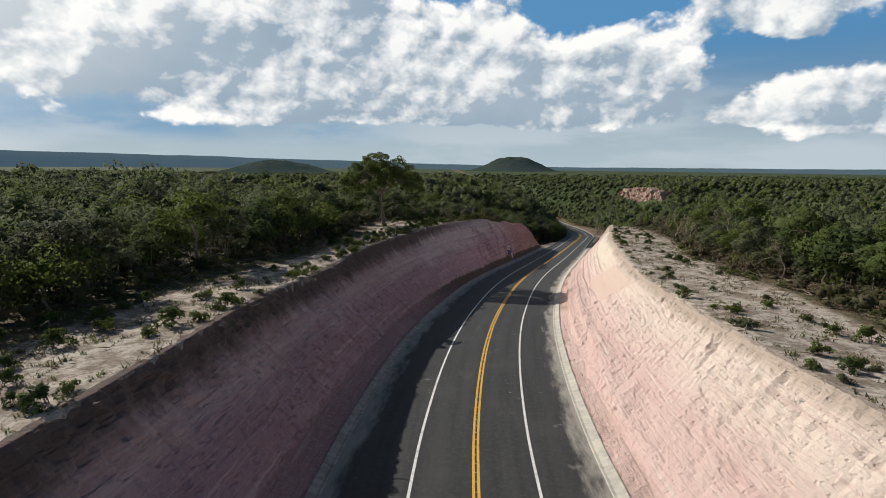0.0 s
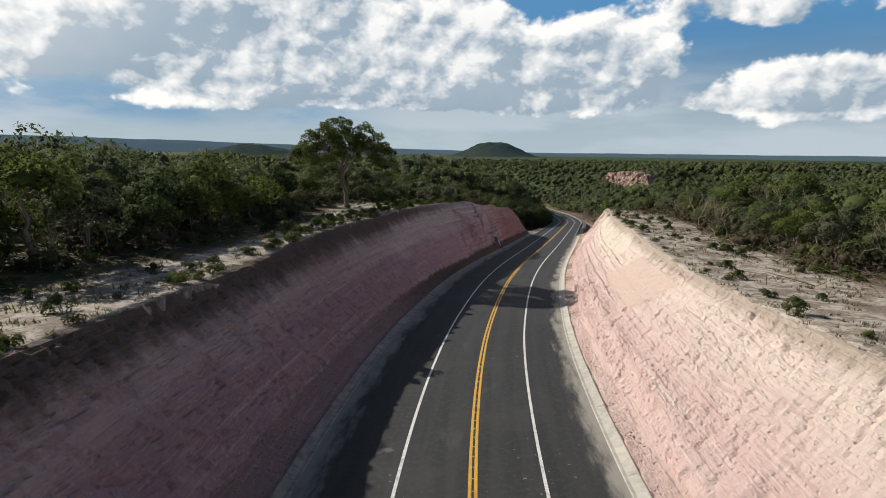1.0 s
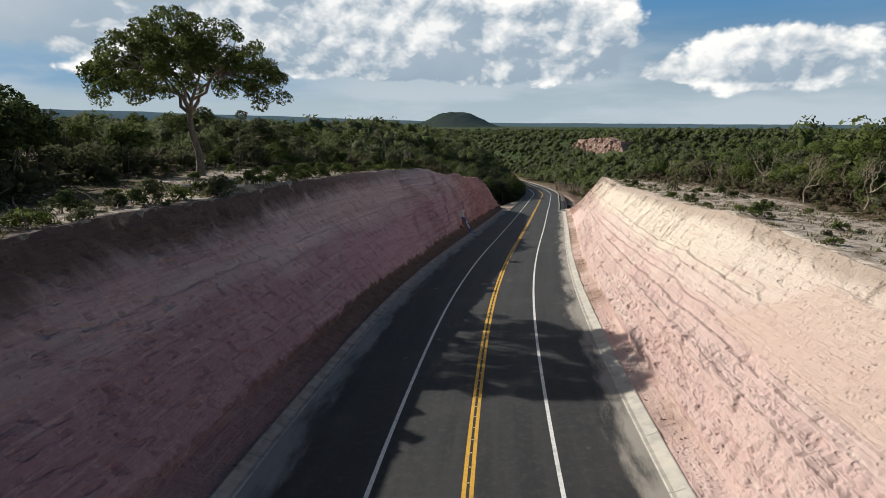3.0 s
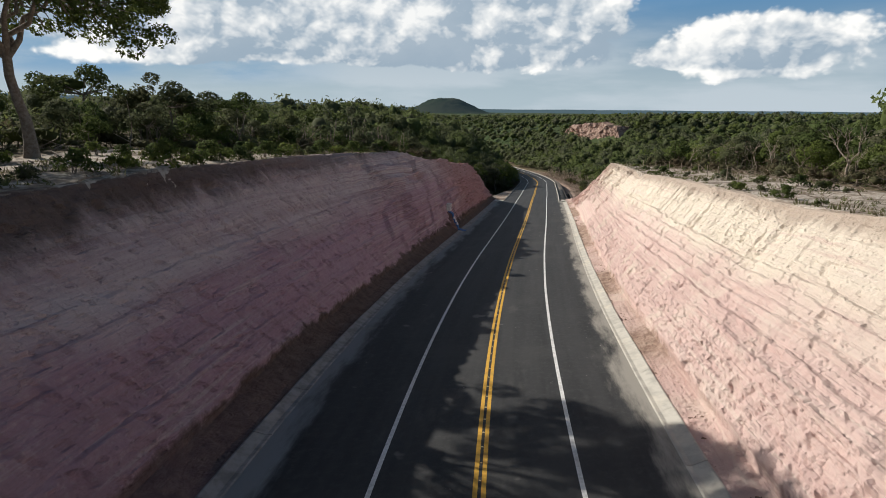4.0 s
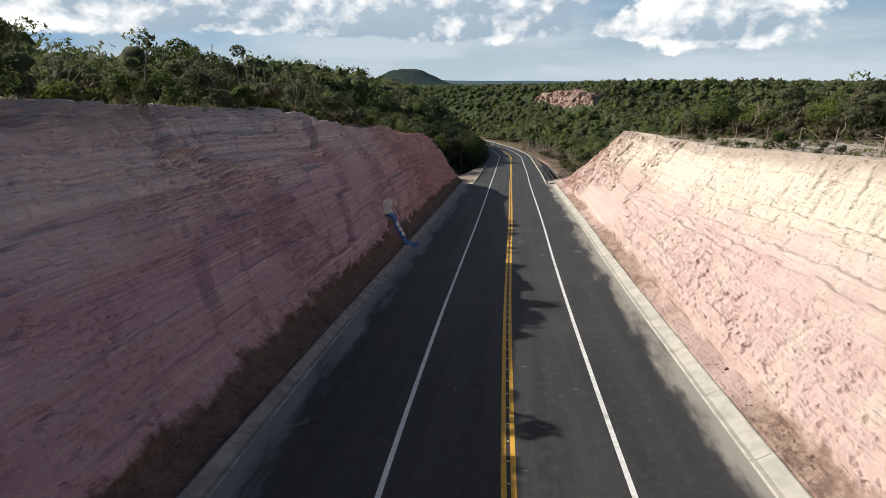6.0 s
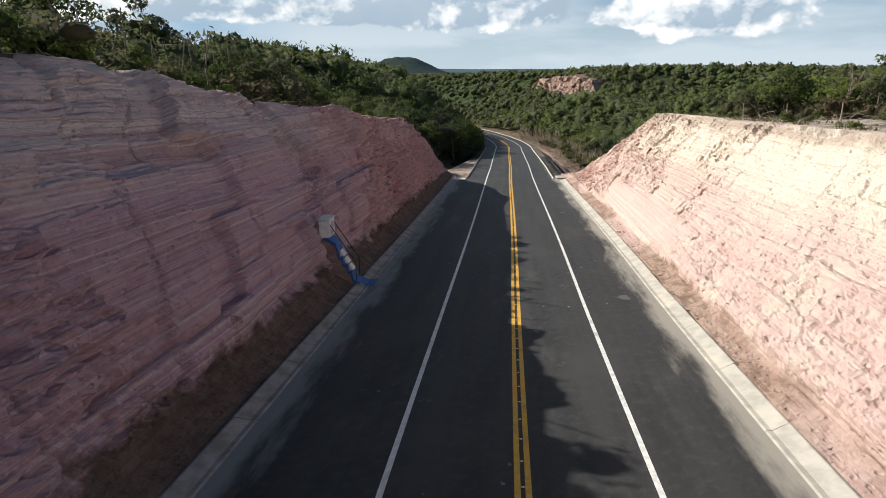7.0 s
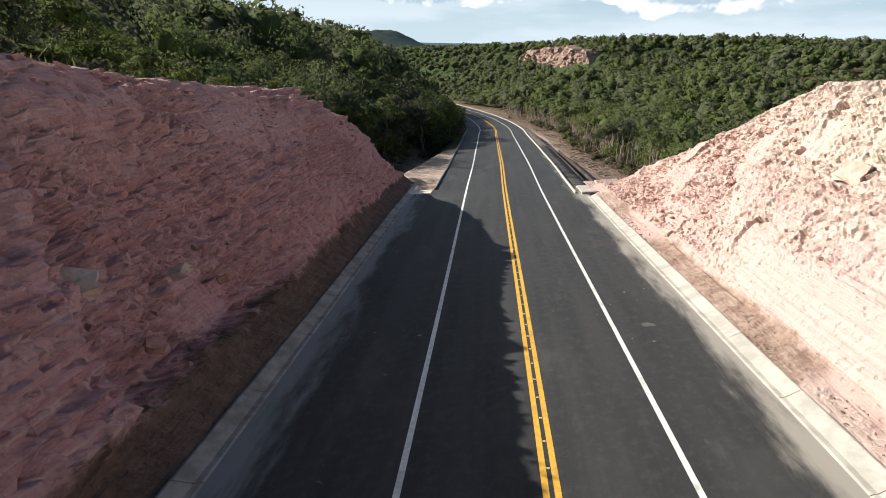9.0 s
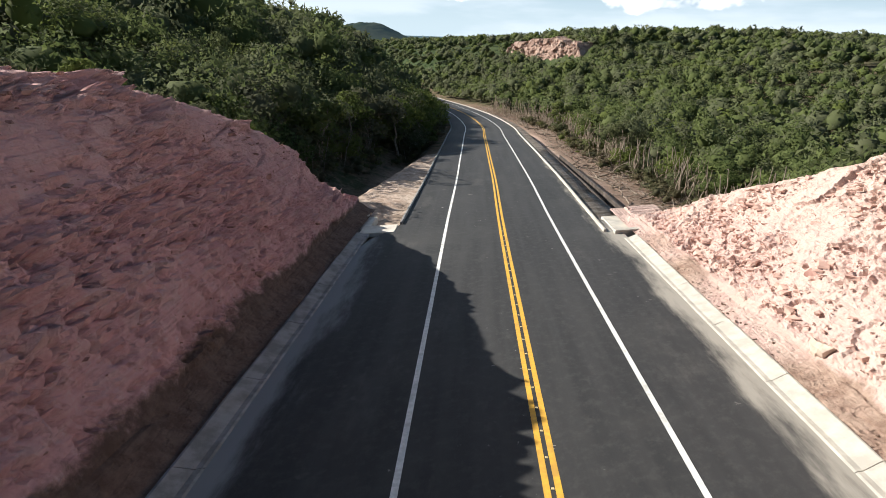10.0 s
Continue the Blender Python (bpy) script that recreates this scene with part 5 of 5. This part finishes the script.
part("side_wall", swept("side_wall", [(10.42, -2.6), (10.26, -2.6), (10.26, -0.95), (10.42, -0.95)], 196.5, 238, M_DIRTY_SHADED, 1.5, 0.07, 4), drain)
for i in range(20):
    y = 198.6 + i * 2.0
    part("step", road_box("step", 8.63, 10.25, y, y + 1.96, -2.4, -1.5 - 0.12 * (i % 2), M_DIRTY_SHADED, 0.02), drain)

# reflective studs between the yellow lines
M_STUD = material("stud_yellow", (0.75, 0.62, 0.36), 0.35)
stud = bpy.data.meshes.new("road_stud")
stud.from_pydata([(-0.04, -0.03, 0), (0.04, -0.03, 0), (0.04, 0.03, 0), (-0.04, 0.03, 0), (-0.03, -0.02, 0.015), (0.03, -0.02, 0.015), (0.03, 0.02, 0.015), (-0.03, 0.02, 0.015)], [],
                 [(3, 2, 1, 0), (4, 5, 6, 7), (0, 1, 5, 4), (1, 2, 6, 5), (2, 3, 7, 6), (3, 0, 4, 7)])
stud.materials.append(M_STUD)
for i in range(168):
    y = 22 + i * 1.05
    o = new("road_stud", stud)
    o.parent = road
    o.matrix_basis = pose(float(at(0.0, y)), y, float(road_z(y)) + 0.004, 0, 0, -math.degrees(math.atan(float(road_x(y + 1) - road_x(y - 1)) / 2)))

# ---- wayside shrine ----
M_BLUE = material("blue_paint", c_two((0.018, 0.075, 0.25), (0.03, 0.12, 0.34), 1.4, 3.0, (0.06, 0.17, 0.36)), 0.6, b_grain(20, 0.2, 0.01))
M_WHITEWASH = material("whitewash", c_two((0.80, 0.79, 0.77), (0.66, 0.65, 0.63), 3.0), 0.8, b_grain(20, 0.2, 0.01))
M_IRON = material("black_iron", (0.015, 0.014, 0.014), 0.5, None, 0.5)
M_NICHE_SHADE = material("niche_shade", (0.05, 0.035, 0.035), 0.9)


M_BANK_FILL = material("rough_masonry", c_two((0.36, 0.24, 0.22), (0.24, 0.15, 0.135), 2.0), 0.95, b_grain(6, 0.6, 0.05))


def build_shrine():
    yc = 147.95
    rz = float(road_z(yc))
    root = tagged(new("shrine"), "small white wayside shrine with blue painted steps and iron rails", "shrine")
    P = lambda u, y, h: Vector((float(at(u - 0.08, y)), y, rz + h * 0.95))

    def wedge(name, prof, w0, w1, mat, bevel=0.015):
        bm = bmesh.new()
        a = [bm.verts.new(P(u, yc + w0, h)) for u, h in prof]
        b = [bm.verts.new(P(u, yc + w1, h)) for u, h in prof]
        bm.faces.new(a)
        bm.faces.new(b[::-1])
        for i in range(len(prof)):
            j = (i + 1) % len(prof)
            bm.faces.new((a[i], b[i], b[j], a[j]))
        bmesh.ops.recalc_face_normals(bm, faces=bm.faces)
        bmesh.ops.bevel(bm, geom=list(bm.edges), offset=bevel, segments=1, affect="EDGES")
        me = bpy.data.meshes.new(name)
        bm.to_mesh(me)
        bm.free()
        me.materials.append(mat)
        return me
    # stairs: landing, three steps, ramp to the gutter
    stair = [(-8.55, 0.0), (-8.62, 0.24), (-8.95, 0.42), (-9.05, 0.95), (-9.22, 0.97), (-9.26, 1.40), (-9.44, 1.42), (-9.48, 1.85), (-9.66, 1.87), (-9.70, 2.30), (-9.80, 2.75), (-10.35, 3.18), (-11.2, 3.2), (-11.2, 0.0)]
    base = [(u - 0.10, max(0.0, h - 0.16)) for u, h in stair]
    part("base", wedge("base", base, -0.22, 0.62, M_BANK_FILL), root, "rough stone masonry under the steps")
    face = [p for p in stair if p[1] > 0.2 and p[0] > -10.6]
    steps = part("steps", wedge("steps", face + [(u - 0.09, h - 0.10) for u, h in face[::-1]], -0.25, 0.65, M_BLUE), root, "blue painted concrete steps")
    for u, h in ((-9.04, 0.97), (-9.25, 1.42), (-9.47, 1.87)):
        part("tread", wedge("tread", [(u, h + 0.012), (u - 0.20, h + 0.03), (u - 0.21, h + 0.36), (u - 0.19, h + 0.37), (u + 0.015, h + 0.03)], -0.04, 0.44, M_WHITEWASH, 0.004), steps, "white painted step")
    part("pad", wedge("pad", [(-7.9, 0.04), (-8.35, 0.05), (-8.95, 0.24), (-9.3, 0.24), (-9.3, 0.0), (-7.9, 0.0)], -0.35, 0.75, M_BLUE, 0.01), root, "blue painted pad across the gutter")
    # niche: side walls, back, pitched roof, arched front
    niche = part("niche", wedge("niche", [(-10.57, 3.15), (-10.57, 4.1), (-10.63, 4.1), (-10.63, 3.15)], -0.22, 0.58, M_WHITEWASH), root)
    part("side_wall", wedge("side_wall", [(-10.12, 3.15), (-10.12, 4.12), (-10.57, 4.12), (-10.57, 3.15)], -0.24, -0.16, M_WHITEWASH), niche)
    part("side_wall", wedge("side_wall", [(-10.12, 3.15), (-10.12, 4.12), (-10.57, 4.12), (-10.57, 3.15)], 0.52, 0.60, M_WHITEWASH), niche)
    part("floor", wedge("floor", [(-10.12, 3.12), (-10.12, 3.22), (-10.57, 3.22), (-10.57, 3.12)], -0.22, 0.58, M_WHITEWASH), niche)
    # dark sheet before the back wall paints in the niche's shade
    part("inside", wedge("inside", [(-10.53, 3.22), (-10.53, 4.1), (-10.55, 4.1), (-10.55, 3.22)], -0.16, 0.52, M_NICHE_SHADE, 0.003), niche, "dark hollow of the shrine")
    # front panel with a pointed arch
    bm = bmesh.new()
    outer = [(-0.24, 3.15), (0.60, 3.15), (0.60, 4.14), (0.18, 4.20), (-0.24, 4.14)]
    arch = [(-0.12, 3.22), (0.48, 3.22), (0.48, 3.70), (0.38, 3.90), (0.18, 4.06), (-0.02, 3.90), (-0.12, 3.70)]
    sides = []
    for u in (-10.08, -10.16):
        o = [bm.verts.new(P(u, yc + w, h)) for w, h in outer]
        i = [bm.verts.new(P(u, yc + w, h)) for w, h in arch]
        sides.append((o, i))
        for f in ((o[0], o[1], i[1], i[0]), (o[1], o[2], i[2], i[1]), (o[2], i[3], i[2]), (o[2], o[3], i[4], i[3]), (o[3], o[4], i[5], i[4]), (o[4], i[6], i[5]), (o[4], o[0], i[0], i[6])):
            bm.faces.new(f)
    for (a, b) in ((sides[0][0], sides[1][0]), (sides[0][1], sides[1][1])):
        for k in range(len(a)):
            j = (k + 1) % len(a)
            bm.faces.new((a[k], a[j], b[j], b[k]))
    bmesh.ops.recalc_face_normals(bm, faces=bm.faces)
    me = bpy.data.meshes.new("front")
    bm.to_mesh(me)
    bm.free()
    me.materials.append(M_WHITEWASH)
    part("front", me, niche)
    part("roof", wedge("roof", [(-10.02, 4.17), (-10.02, 4.24), (-10.66, 4.27), (-10.66, 4.15)], -0.28, 0.64, M_WHITEWASH), niche, "pale slab roof")
    for k in range(7):
        w = -0.06 + k * 0.08
        top = 4.06 - abs(w - 0.18) * 0.75
        v, q = tube([P(-10.12, yc + w, 3.24), P(-10.12, yc + w, top)], (0.013, 0.013), 6)
        part("grille_bar", mesh_np("grille_bar", v, q, M_WHITEWASH), niche)
    for w, nm in ((-0.15, "rail"), (0.55, "rail")):
        pts = [P(-10.2, yc + w, 3.3), P(-10.15, yc + w, 4.0), P(-8.85, yc + w, 1.55), P(-8.85, yc + w, 0.3)]
        v, q = tube(pts, (0.022,) * 4, 8)
        part(nm, mesh_np(nm, v, q, M_IRON, True), root, "thin black iron handrail")


build_shrine()


# ---- rocks ----
def rock_mesh(name, rng, sx, sy, sz, mat):
    bm = bmesh.new()
    bmesh.ops.create_cube(bm, size=1.0)
    bmesh.ops.subdivide_edges(bm, edges=list(bm.edges), cuts=2, use_grid_fill=True)
    off = Vector((rng.random() * 50, rng.random() * 50, 0))
    for v in bm.verts:
        n = noise.noise_vector(v.co * 1.4 + off) * 0.28 + noise.noise_vector(v.co * 4 + off) * 0.08
        v.co = v.co * (1 - 0.18 * max(0, v.co.length - 0.62)) + n
        v.co = Vector((v.co.x * sx, v.co.y * sy, v.co.z * sz))
    me = bpy.data.meshes.new(name)
    bm.to_mesh(me)
    bm.free()
    me.materials.append(mat)
    return me


def bank_point(side, f, y):
    cu, tu, cz, rz = crest_u(side, y), toe_u(side, y), crest_z(side, y), road_z(y)
    return float(tu + f * (cu - tu)), float(rz + 0.1 + bank_h(side, np.asarray(f), np.asarray(y)) * (cz - rz - 0.1))


def rocks():
    rng = random.Random(77)
    # side, share of the face's depth, station, size, pale
    for side, f, y, s, pale in ((-1, 0.27, 165.0, 0.95, 1), (-1, 0.21, 168.6, 0.6, 1), (-1, 0.15, 170.5, 0.4, 0), (-1, 0.12, 166.0, 0.5, 0), (-1, 0.17, 164.2, 0.45, 0), (-1, 0.24, 170.2, 0.35, 0), (-1, 0.10, 163.0, 0.3, 0),
                                (1, 0.62, 168.2, 1.3, 1), (1, 0.66, 172.3, 0.9, 0), (1, 0.07, 178.2, 0.9, 1), (1, 0.45, 176.0, 0.7, 0), (1, 0.3, 181.0, 0.6, 0), (1, 0.55, 180.0, 0.6, 0), (1, 0.75, 174.2, 0.9, 0)):
        u, z = bank_point(side, f, y)
        deep = 0.75 if side < 0 else 0.1
        me = rock_mesh("rock", rng, s, s * rng.uniform(0.6, 0.9), s * rng.uniform(0.45, 0.7), M_ROCK_PALE if pale else M_ROCK_RED)
        o = tagged(new("rock", me), "angular pale sandstone block lying on the cutting" if pale else "angular reddish sandstone block lying on the cutting", "rock", "fallen rocks")
        o.matrix_basis = pose(float(at(side * (u + deep * 0.6), y)), y, z - s * 0.05 - deep * 0.3, rng.uniform(-20, 20), rng.uniform(-20, 20), rng.uniform(0, 360))


rocks()


def rubble():
    """Broken stone on the ragged ends of the cutting and clods along its foot."""
    rng = np.random.default_rng(91)
    cube = np.array([(-1, -1, -1), (1, -1, -1), (1, 1, -1), (-1, 1, -1), (-1, -1, 1), (1, -1, 1), (1, 1, 1), (-1, 1, 1)], float) * 0.5
    cf = np.array([(3, 2, 1, 0), (4, 5, 6, 7), (0, 1, 5, 4), (1, 2, 6, 5), (2, 3, 7, 6), (3, 0, 4, 7)])
    for side, y0, y1, n, mat, lab, f0, f1, smax in ((1, 168, 199, 2600, M_ROCK_PINK, "broken pink sandstone rubble on the cutting's ragged end", 0.05, 0.98, 0.30), (-1, 160, 201, 700, M_ROCK_RED, "broken red sandstone rubble on the shaded cutting", 0.05, 0.98, 0.24),
                                                    (1, 10, 198, 1900, M_CLOD, "brown clods and crumbled earth along the foot", -0.02, 0.05, 0.12), (-1, 10, 200, 1100, M_CLOD, "brown clods and crumbled earth along the foot", -0.02, 0.05, 0.10)):
        y = y0 + (y1 - y0) * rng.random(n) ** (0.7 if f1 > 0.5 else 1.0)
        f = f0 + (f1 - f0) * rng.random(n)
        cu, tu, cz, rz = crest_u(side, y), toe_u(side, y), crest_z(side, y), road_z(y)
        ok = cz > rz + 0.6
        u = tu + f * (cu - tu)
        if f1 < 0.5:
            k = rng.random(n)
            u = (9.0 if side < 0 else 8.1) * (1 - k) + (tu + 0.3) * k
            f = np.zeros(n)
        z = rz + (FOOT_H[side] if f1 > 0.5 else 0.10 + (FOOT_H[side] * 0.9 - 0.10) * k ** 1.4) + bank_h(side, np.clip(f, 0, 1), y) * (cz - rz - FOOT_H[side])
        s = (0.06 + smax * rng.random(n) ** 5)
        if f1 > 0.5 and side > 0:
            ok &= (y > 174) | (f > 0.5)
        v = cube[None] * (1 + 1.1 * (rng.random((n, 8, 3)) - 0.5)) * (s[:, None] * np.stack([np.ones(n), 0.45 + 0.5 * rng.random(n), 0.2 + 0.35 * rng.random(n)], -1))[:, None, :]
        a, b = rng.random(n) * 6.28, rng.normal(size=n) * 0.5
        ca, sa, cb, sb = np.cos(a)[:, None], np.sin(a)[:, None], np.cos(b)[:, None], np.sin(b)[:, None]
        x1, y1_, z1 = v[:, :, 0], v[:, :, 1] * cb - v[:, :, 2] * sb, v[:, :, 1] * sb + v[:, :, 2] * cb
        v = np.stack([x1 * ca - y1_ * sa + at(side * u, y)[:, None], x1 * sa + y1_ * ca + y[:, None], z1 + z[:, None]], -1)[ok]
        q = (cf[None] + (np.arange(len(v)) * 8)[:, None, None]).reshape(-1, 4)
        tagged(new("rubble", mesh_np("rubble", v.reshape(-1, 3), q, mat)), lab, "rubble", kind="stuff")


M_ROCK_PINK = material("pink_sandstone", c_two((0.58, 0.40, 0.335), (0.48, 0.31, 0.26), 1.5), 0.95, b_grain(6, 0.6, 0.05))
M_CLOD = material("brown_earth", c_two((0.24, 0.16, 0.12), (0.15, 0.10, 0.075), 2.0), 0.97)
rubble()


def sticks():
    """Cut branches and brush left along the cleared strips."""
    rng = np.random.default_rng(97)
    st = []
    for i in range(3600):
        log = i >= 2900 or 520 <= i < 1250
        if i >= 2900:
            y = 202 + 150 * rng.random() ** 1.2
            u = float(wood_edge(1, y)) + 0.5 - 8 * rng.random() ** 1.5
        elif i >= 2300:
            y = 44 + 120 * rng.random()
            u = float(wood_edge(1, y)) - abs(rng.normal()) * 2.6
        elif i >= 1500:
            side = -1 if i % 2 else 1
            y = 22 + (168 if side < 0 else 150) * rng.random()
            c, e = float(crest_u(side, y)), float(wood_edge(side, y))
            u = side * (c + (e - c) * rng.random())
        elif i < 520:
            y = 36 + 145 * rng.random()
            u = float(wood_edge(1, y)) - 0.5 - abs(rng.normal()) * 2.2
        elif i < 1250:
            y = 204 + 170 * rng.random() ** 1.3
            e = float(wood_edge(1, y))
            u = 14 + (e - 13) * rng.random()
        else:
            y = 26 + 165 * rng.random()
            u = -(float(wood_edge(-1, y)) - 0.3 - abs(rng.normal()) * 1.5)
        x, z = float(at(u, y)), float(ground_z(u, y))
        L, a, el = 0.5 + 2.4 * rng.random() ** 2, rng.random() * 6.28, abs(rng.normal()) * 0.28
        d = np.array([math.cos(a) * math.cos(el), math.sin(a) * math.cos(el), math.sin(el)]) * L
        if 1500 <= i < 2300:
            d, el = d * 0.45, 0
        r = (0.04 + 0.09 * rng.random() ** 2) if log else 0.02 + 0.05 * rng.random() ** 2
        if log:
            d = d * 1.3
        st.append(tube(bent(rng, (x, y, z + 0.05), np.array([x, y, z + 0.08]) + d, 3, 0.07), (r, r * 0.8, r * 0.4), 3))
    v, q = merge(st)
    tagged(new("brushwood", mesh_np("brushwood", v, q, M_DEAD, True)), "cut dry branches and brushwood strewn beside the wood", "brushwood", kind="stuff")


sticks()


M_GRASS = leaf_material("dry_grass", (0.12, 0.135, 0.05), (0.19, 0.19, 0.085), (0.17, 0.15, 0.085), True)


def tufts():
    rng = np.random.default_rng(101)
    temps = []
    for _ in range(6):
        n = 9
        a = rng.random(n) * 6.28
        d = np.stack([np.cos(a), np.sin(a), 0.5 + 1.2 * rng.random(n)], -1)
        d /= np.linalg.norm(d, axis=1)[:, None]
        L = 0.10 + 0.15 * rng.random(n)
        c = rng.normal(size=(n, 3)) * 0.10
        c[:, 2] = 0
        s = np.stack([-np.sin(a), np.cos(a), np.zeros(n)], -1) * 0.025
        tip = c + d * L[:, None]
        temps.append((np.stack([c - s, c + s, tip], 1).reshape(-1, 3), np.arange(3 * n).reshape(-1, 3)))
    n = 6500
    side = np.where(rng.random(n) < 0.5, -1, 1)
    y = 16 + 175 * rng.random(n)
    y = np.where(side > 0, np.minimum(y, 176 - 4 * rng.random(n)), y)
    c = np.where(side < 0, crest_u(-1, y), crest_u(1, y))
    e = np.where(side < 0, wood_edge(-1, y), wood_edge(1, y))
    u = c + 0.3 + (e - c) * rng.random(n)
    clump = fbm(u * 0.5, y * 0.35, 111, 3)
    ok = (clump > -0.08) | (np.abs(u - c) < 1.4)
    sp = np.stack([side * u, y], -1)[ok]
    v, q, _, tint = scatter(sp, temps, rng, 0.7, 1.9)
    tagged(new("grass_tufts", mesh_np("grass_tufts", v, q, M_GRASS, attrs={"tint": tint})), "sparse green grass tufts on pale sand", "grass", kind="stuff")


tufts()

post_me = None
for i, (u, y) in enumerate(((18.6, 112), (19.5, 117.5), (20.5, 123), (21, 128.5), (21.5, 134), (22, 139.5), (22, 145), (21.5, 150.5), (20.5, 156), (19.5, 161.5))):
    z = float(ground_z(u, y))
    if post_me is None:
        v, q = tube([(0, 0, -0.3), (0.02, 0.01, 0.6), (0.0, 0.03, 1.25)], (0.055, 0.05, 0.04), 7)
        post_me = mesh_np("fence_post", v, q, M_DEAD, True)
    o = tagged(new("fence_post", post_me), "thin weathered wooden fence post standing in sand", "fence post", "fence posts")
    o.matrix_basis = pose(float(at(u, y)), y, z, (i * 37 % 9) - 4, (i * 53 % 9) - 4, i * 40)

# ---- distance ----
M_CLIFF = material("cliff_sandstone", c_two((0.44, 0.31, 0.25), (0.24, 0.15, 0.12), 0.25, 0.6, (0.58, 0.45, 0.37)), 0.95, b_grain(0.9, 0.8, 0.6))


def build_cliff():
    """A west-facing scarp that runs away from the road."""
    a, fs = np.linspace(0, 1, 150), np.linspace(0, 1, 34)
    aa, ff = np.meshgrid(a, fs)
    run = aa * 92
    edge = step(aa, 0.0, 0.16) * (1 - step(aa, 0.80, 1.0))
    top = (3.6 + fbm(run * 0.10, 2.0, 121, 4) * 4.2) * edge - 8.5 * (1 - edge)
    low = np.full(aa.shape, -9.6)
    z = low + (top - low) * np.minimum(ff * 1.06, 1)
    big, big_e, big_t = cells(run * 0.16, z * 0.14, 131)
    sm, sm_e, sm_t = cells(run * 0.45, z * 0.5, 133)
    d = (big - 0.5) * 3.4 - np.exp(-(big_e / 0.08) ** 2) * 0.9 + (sm - 0.5) * 1.3 - np.exp(-(sm_e / 0.1) ** 2) * 0.4 + fbm(run * 0.5, z * 0.5, 137, 3) * 0.6
    x = 171 - aa * 13 - d * 0.9 + ff * 2.5 + np.where(ff > 0.95, 8.0 * (ff - 0.95) / 0.05, 0)
    y = 424 + run - d * 0.15
    me = mesh_np("cliff", np.stack([x, y, z], -1).reshape(-1, 3), grid_faces(len(fs), len(a)), M_CLIFF, False)
    tagged(new("cliff", me), "weathered pink sandstone cliff above the wooded valley", "cliff", kind="structure")


build_cliff()


def far_material(name, a, b, haze, strength):
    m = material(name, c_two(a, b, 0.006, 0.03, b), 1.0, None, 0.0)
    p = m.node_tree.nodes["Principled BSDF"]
    # blue emission stands in for aerial haze over the distant land
    p.inputs["Emission Color"].default_value = (*haze, 1)
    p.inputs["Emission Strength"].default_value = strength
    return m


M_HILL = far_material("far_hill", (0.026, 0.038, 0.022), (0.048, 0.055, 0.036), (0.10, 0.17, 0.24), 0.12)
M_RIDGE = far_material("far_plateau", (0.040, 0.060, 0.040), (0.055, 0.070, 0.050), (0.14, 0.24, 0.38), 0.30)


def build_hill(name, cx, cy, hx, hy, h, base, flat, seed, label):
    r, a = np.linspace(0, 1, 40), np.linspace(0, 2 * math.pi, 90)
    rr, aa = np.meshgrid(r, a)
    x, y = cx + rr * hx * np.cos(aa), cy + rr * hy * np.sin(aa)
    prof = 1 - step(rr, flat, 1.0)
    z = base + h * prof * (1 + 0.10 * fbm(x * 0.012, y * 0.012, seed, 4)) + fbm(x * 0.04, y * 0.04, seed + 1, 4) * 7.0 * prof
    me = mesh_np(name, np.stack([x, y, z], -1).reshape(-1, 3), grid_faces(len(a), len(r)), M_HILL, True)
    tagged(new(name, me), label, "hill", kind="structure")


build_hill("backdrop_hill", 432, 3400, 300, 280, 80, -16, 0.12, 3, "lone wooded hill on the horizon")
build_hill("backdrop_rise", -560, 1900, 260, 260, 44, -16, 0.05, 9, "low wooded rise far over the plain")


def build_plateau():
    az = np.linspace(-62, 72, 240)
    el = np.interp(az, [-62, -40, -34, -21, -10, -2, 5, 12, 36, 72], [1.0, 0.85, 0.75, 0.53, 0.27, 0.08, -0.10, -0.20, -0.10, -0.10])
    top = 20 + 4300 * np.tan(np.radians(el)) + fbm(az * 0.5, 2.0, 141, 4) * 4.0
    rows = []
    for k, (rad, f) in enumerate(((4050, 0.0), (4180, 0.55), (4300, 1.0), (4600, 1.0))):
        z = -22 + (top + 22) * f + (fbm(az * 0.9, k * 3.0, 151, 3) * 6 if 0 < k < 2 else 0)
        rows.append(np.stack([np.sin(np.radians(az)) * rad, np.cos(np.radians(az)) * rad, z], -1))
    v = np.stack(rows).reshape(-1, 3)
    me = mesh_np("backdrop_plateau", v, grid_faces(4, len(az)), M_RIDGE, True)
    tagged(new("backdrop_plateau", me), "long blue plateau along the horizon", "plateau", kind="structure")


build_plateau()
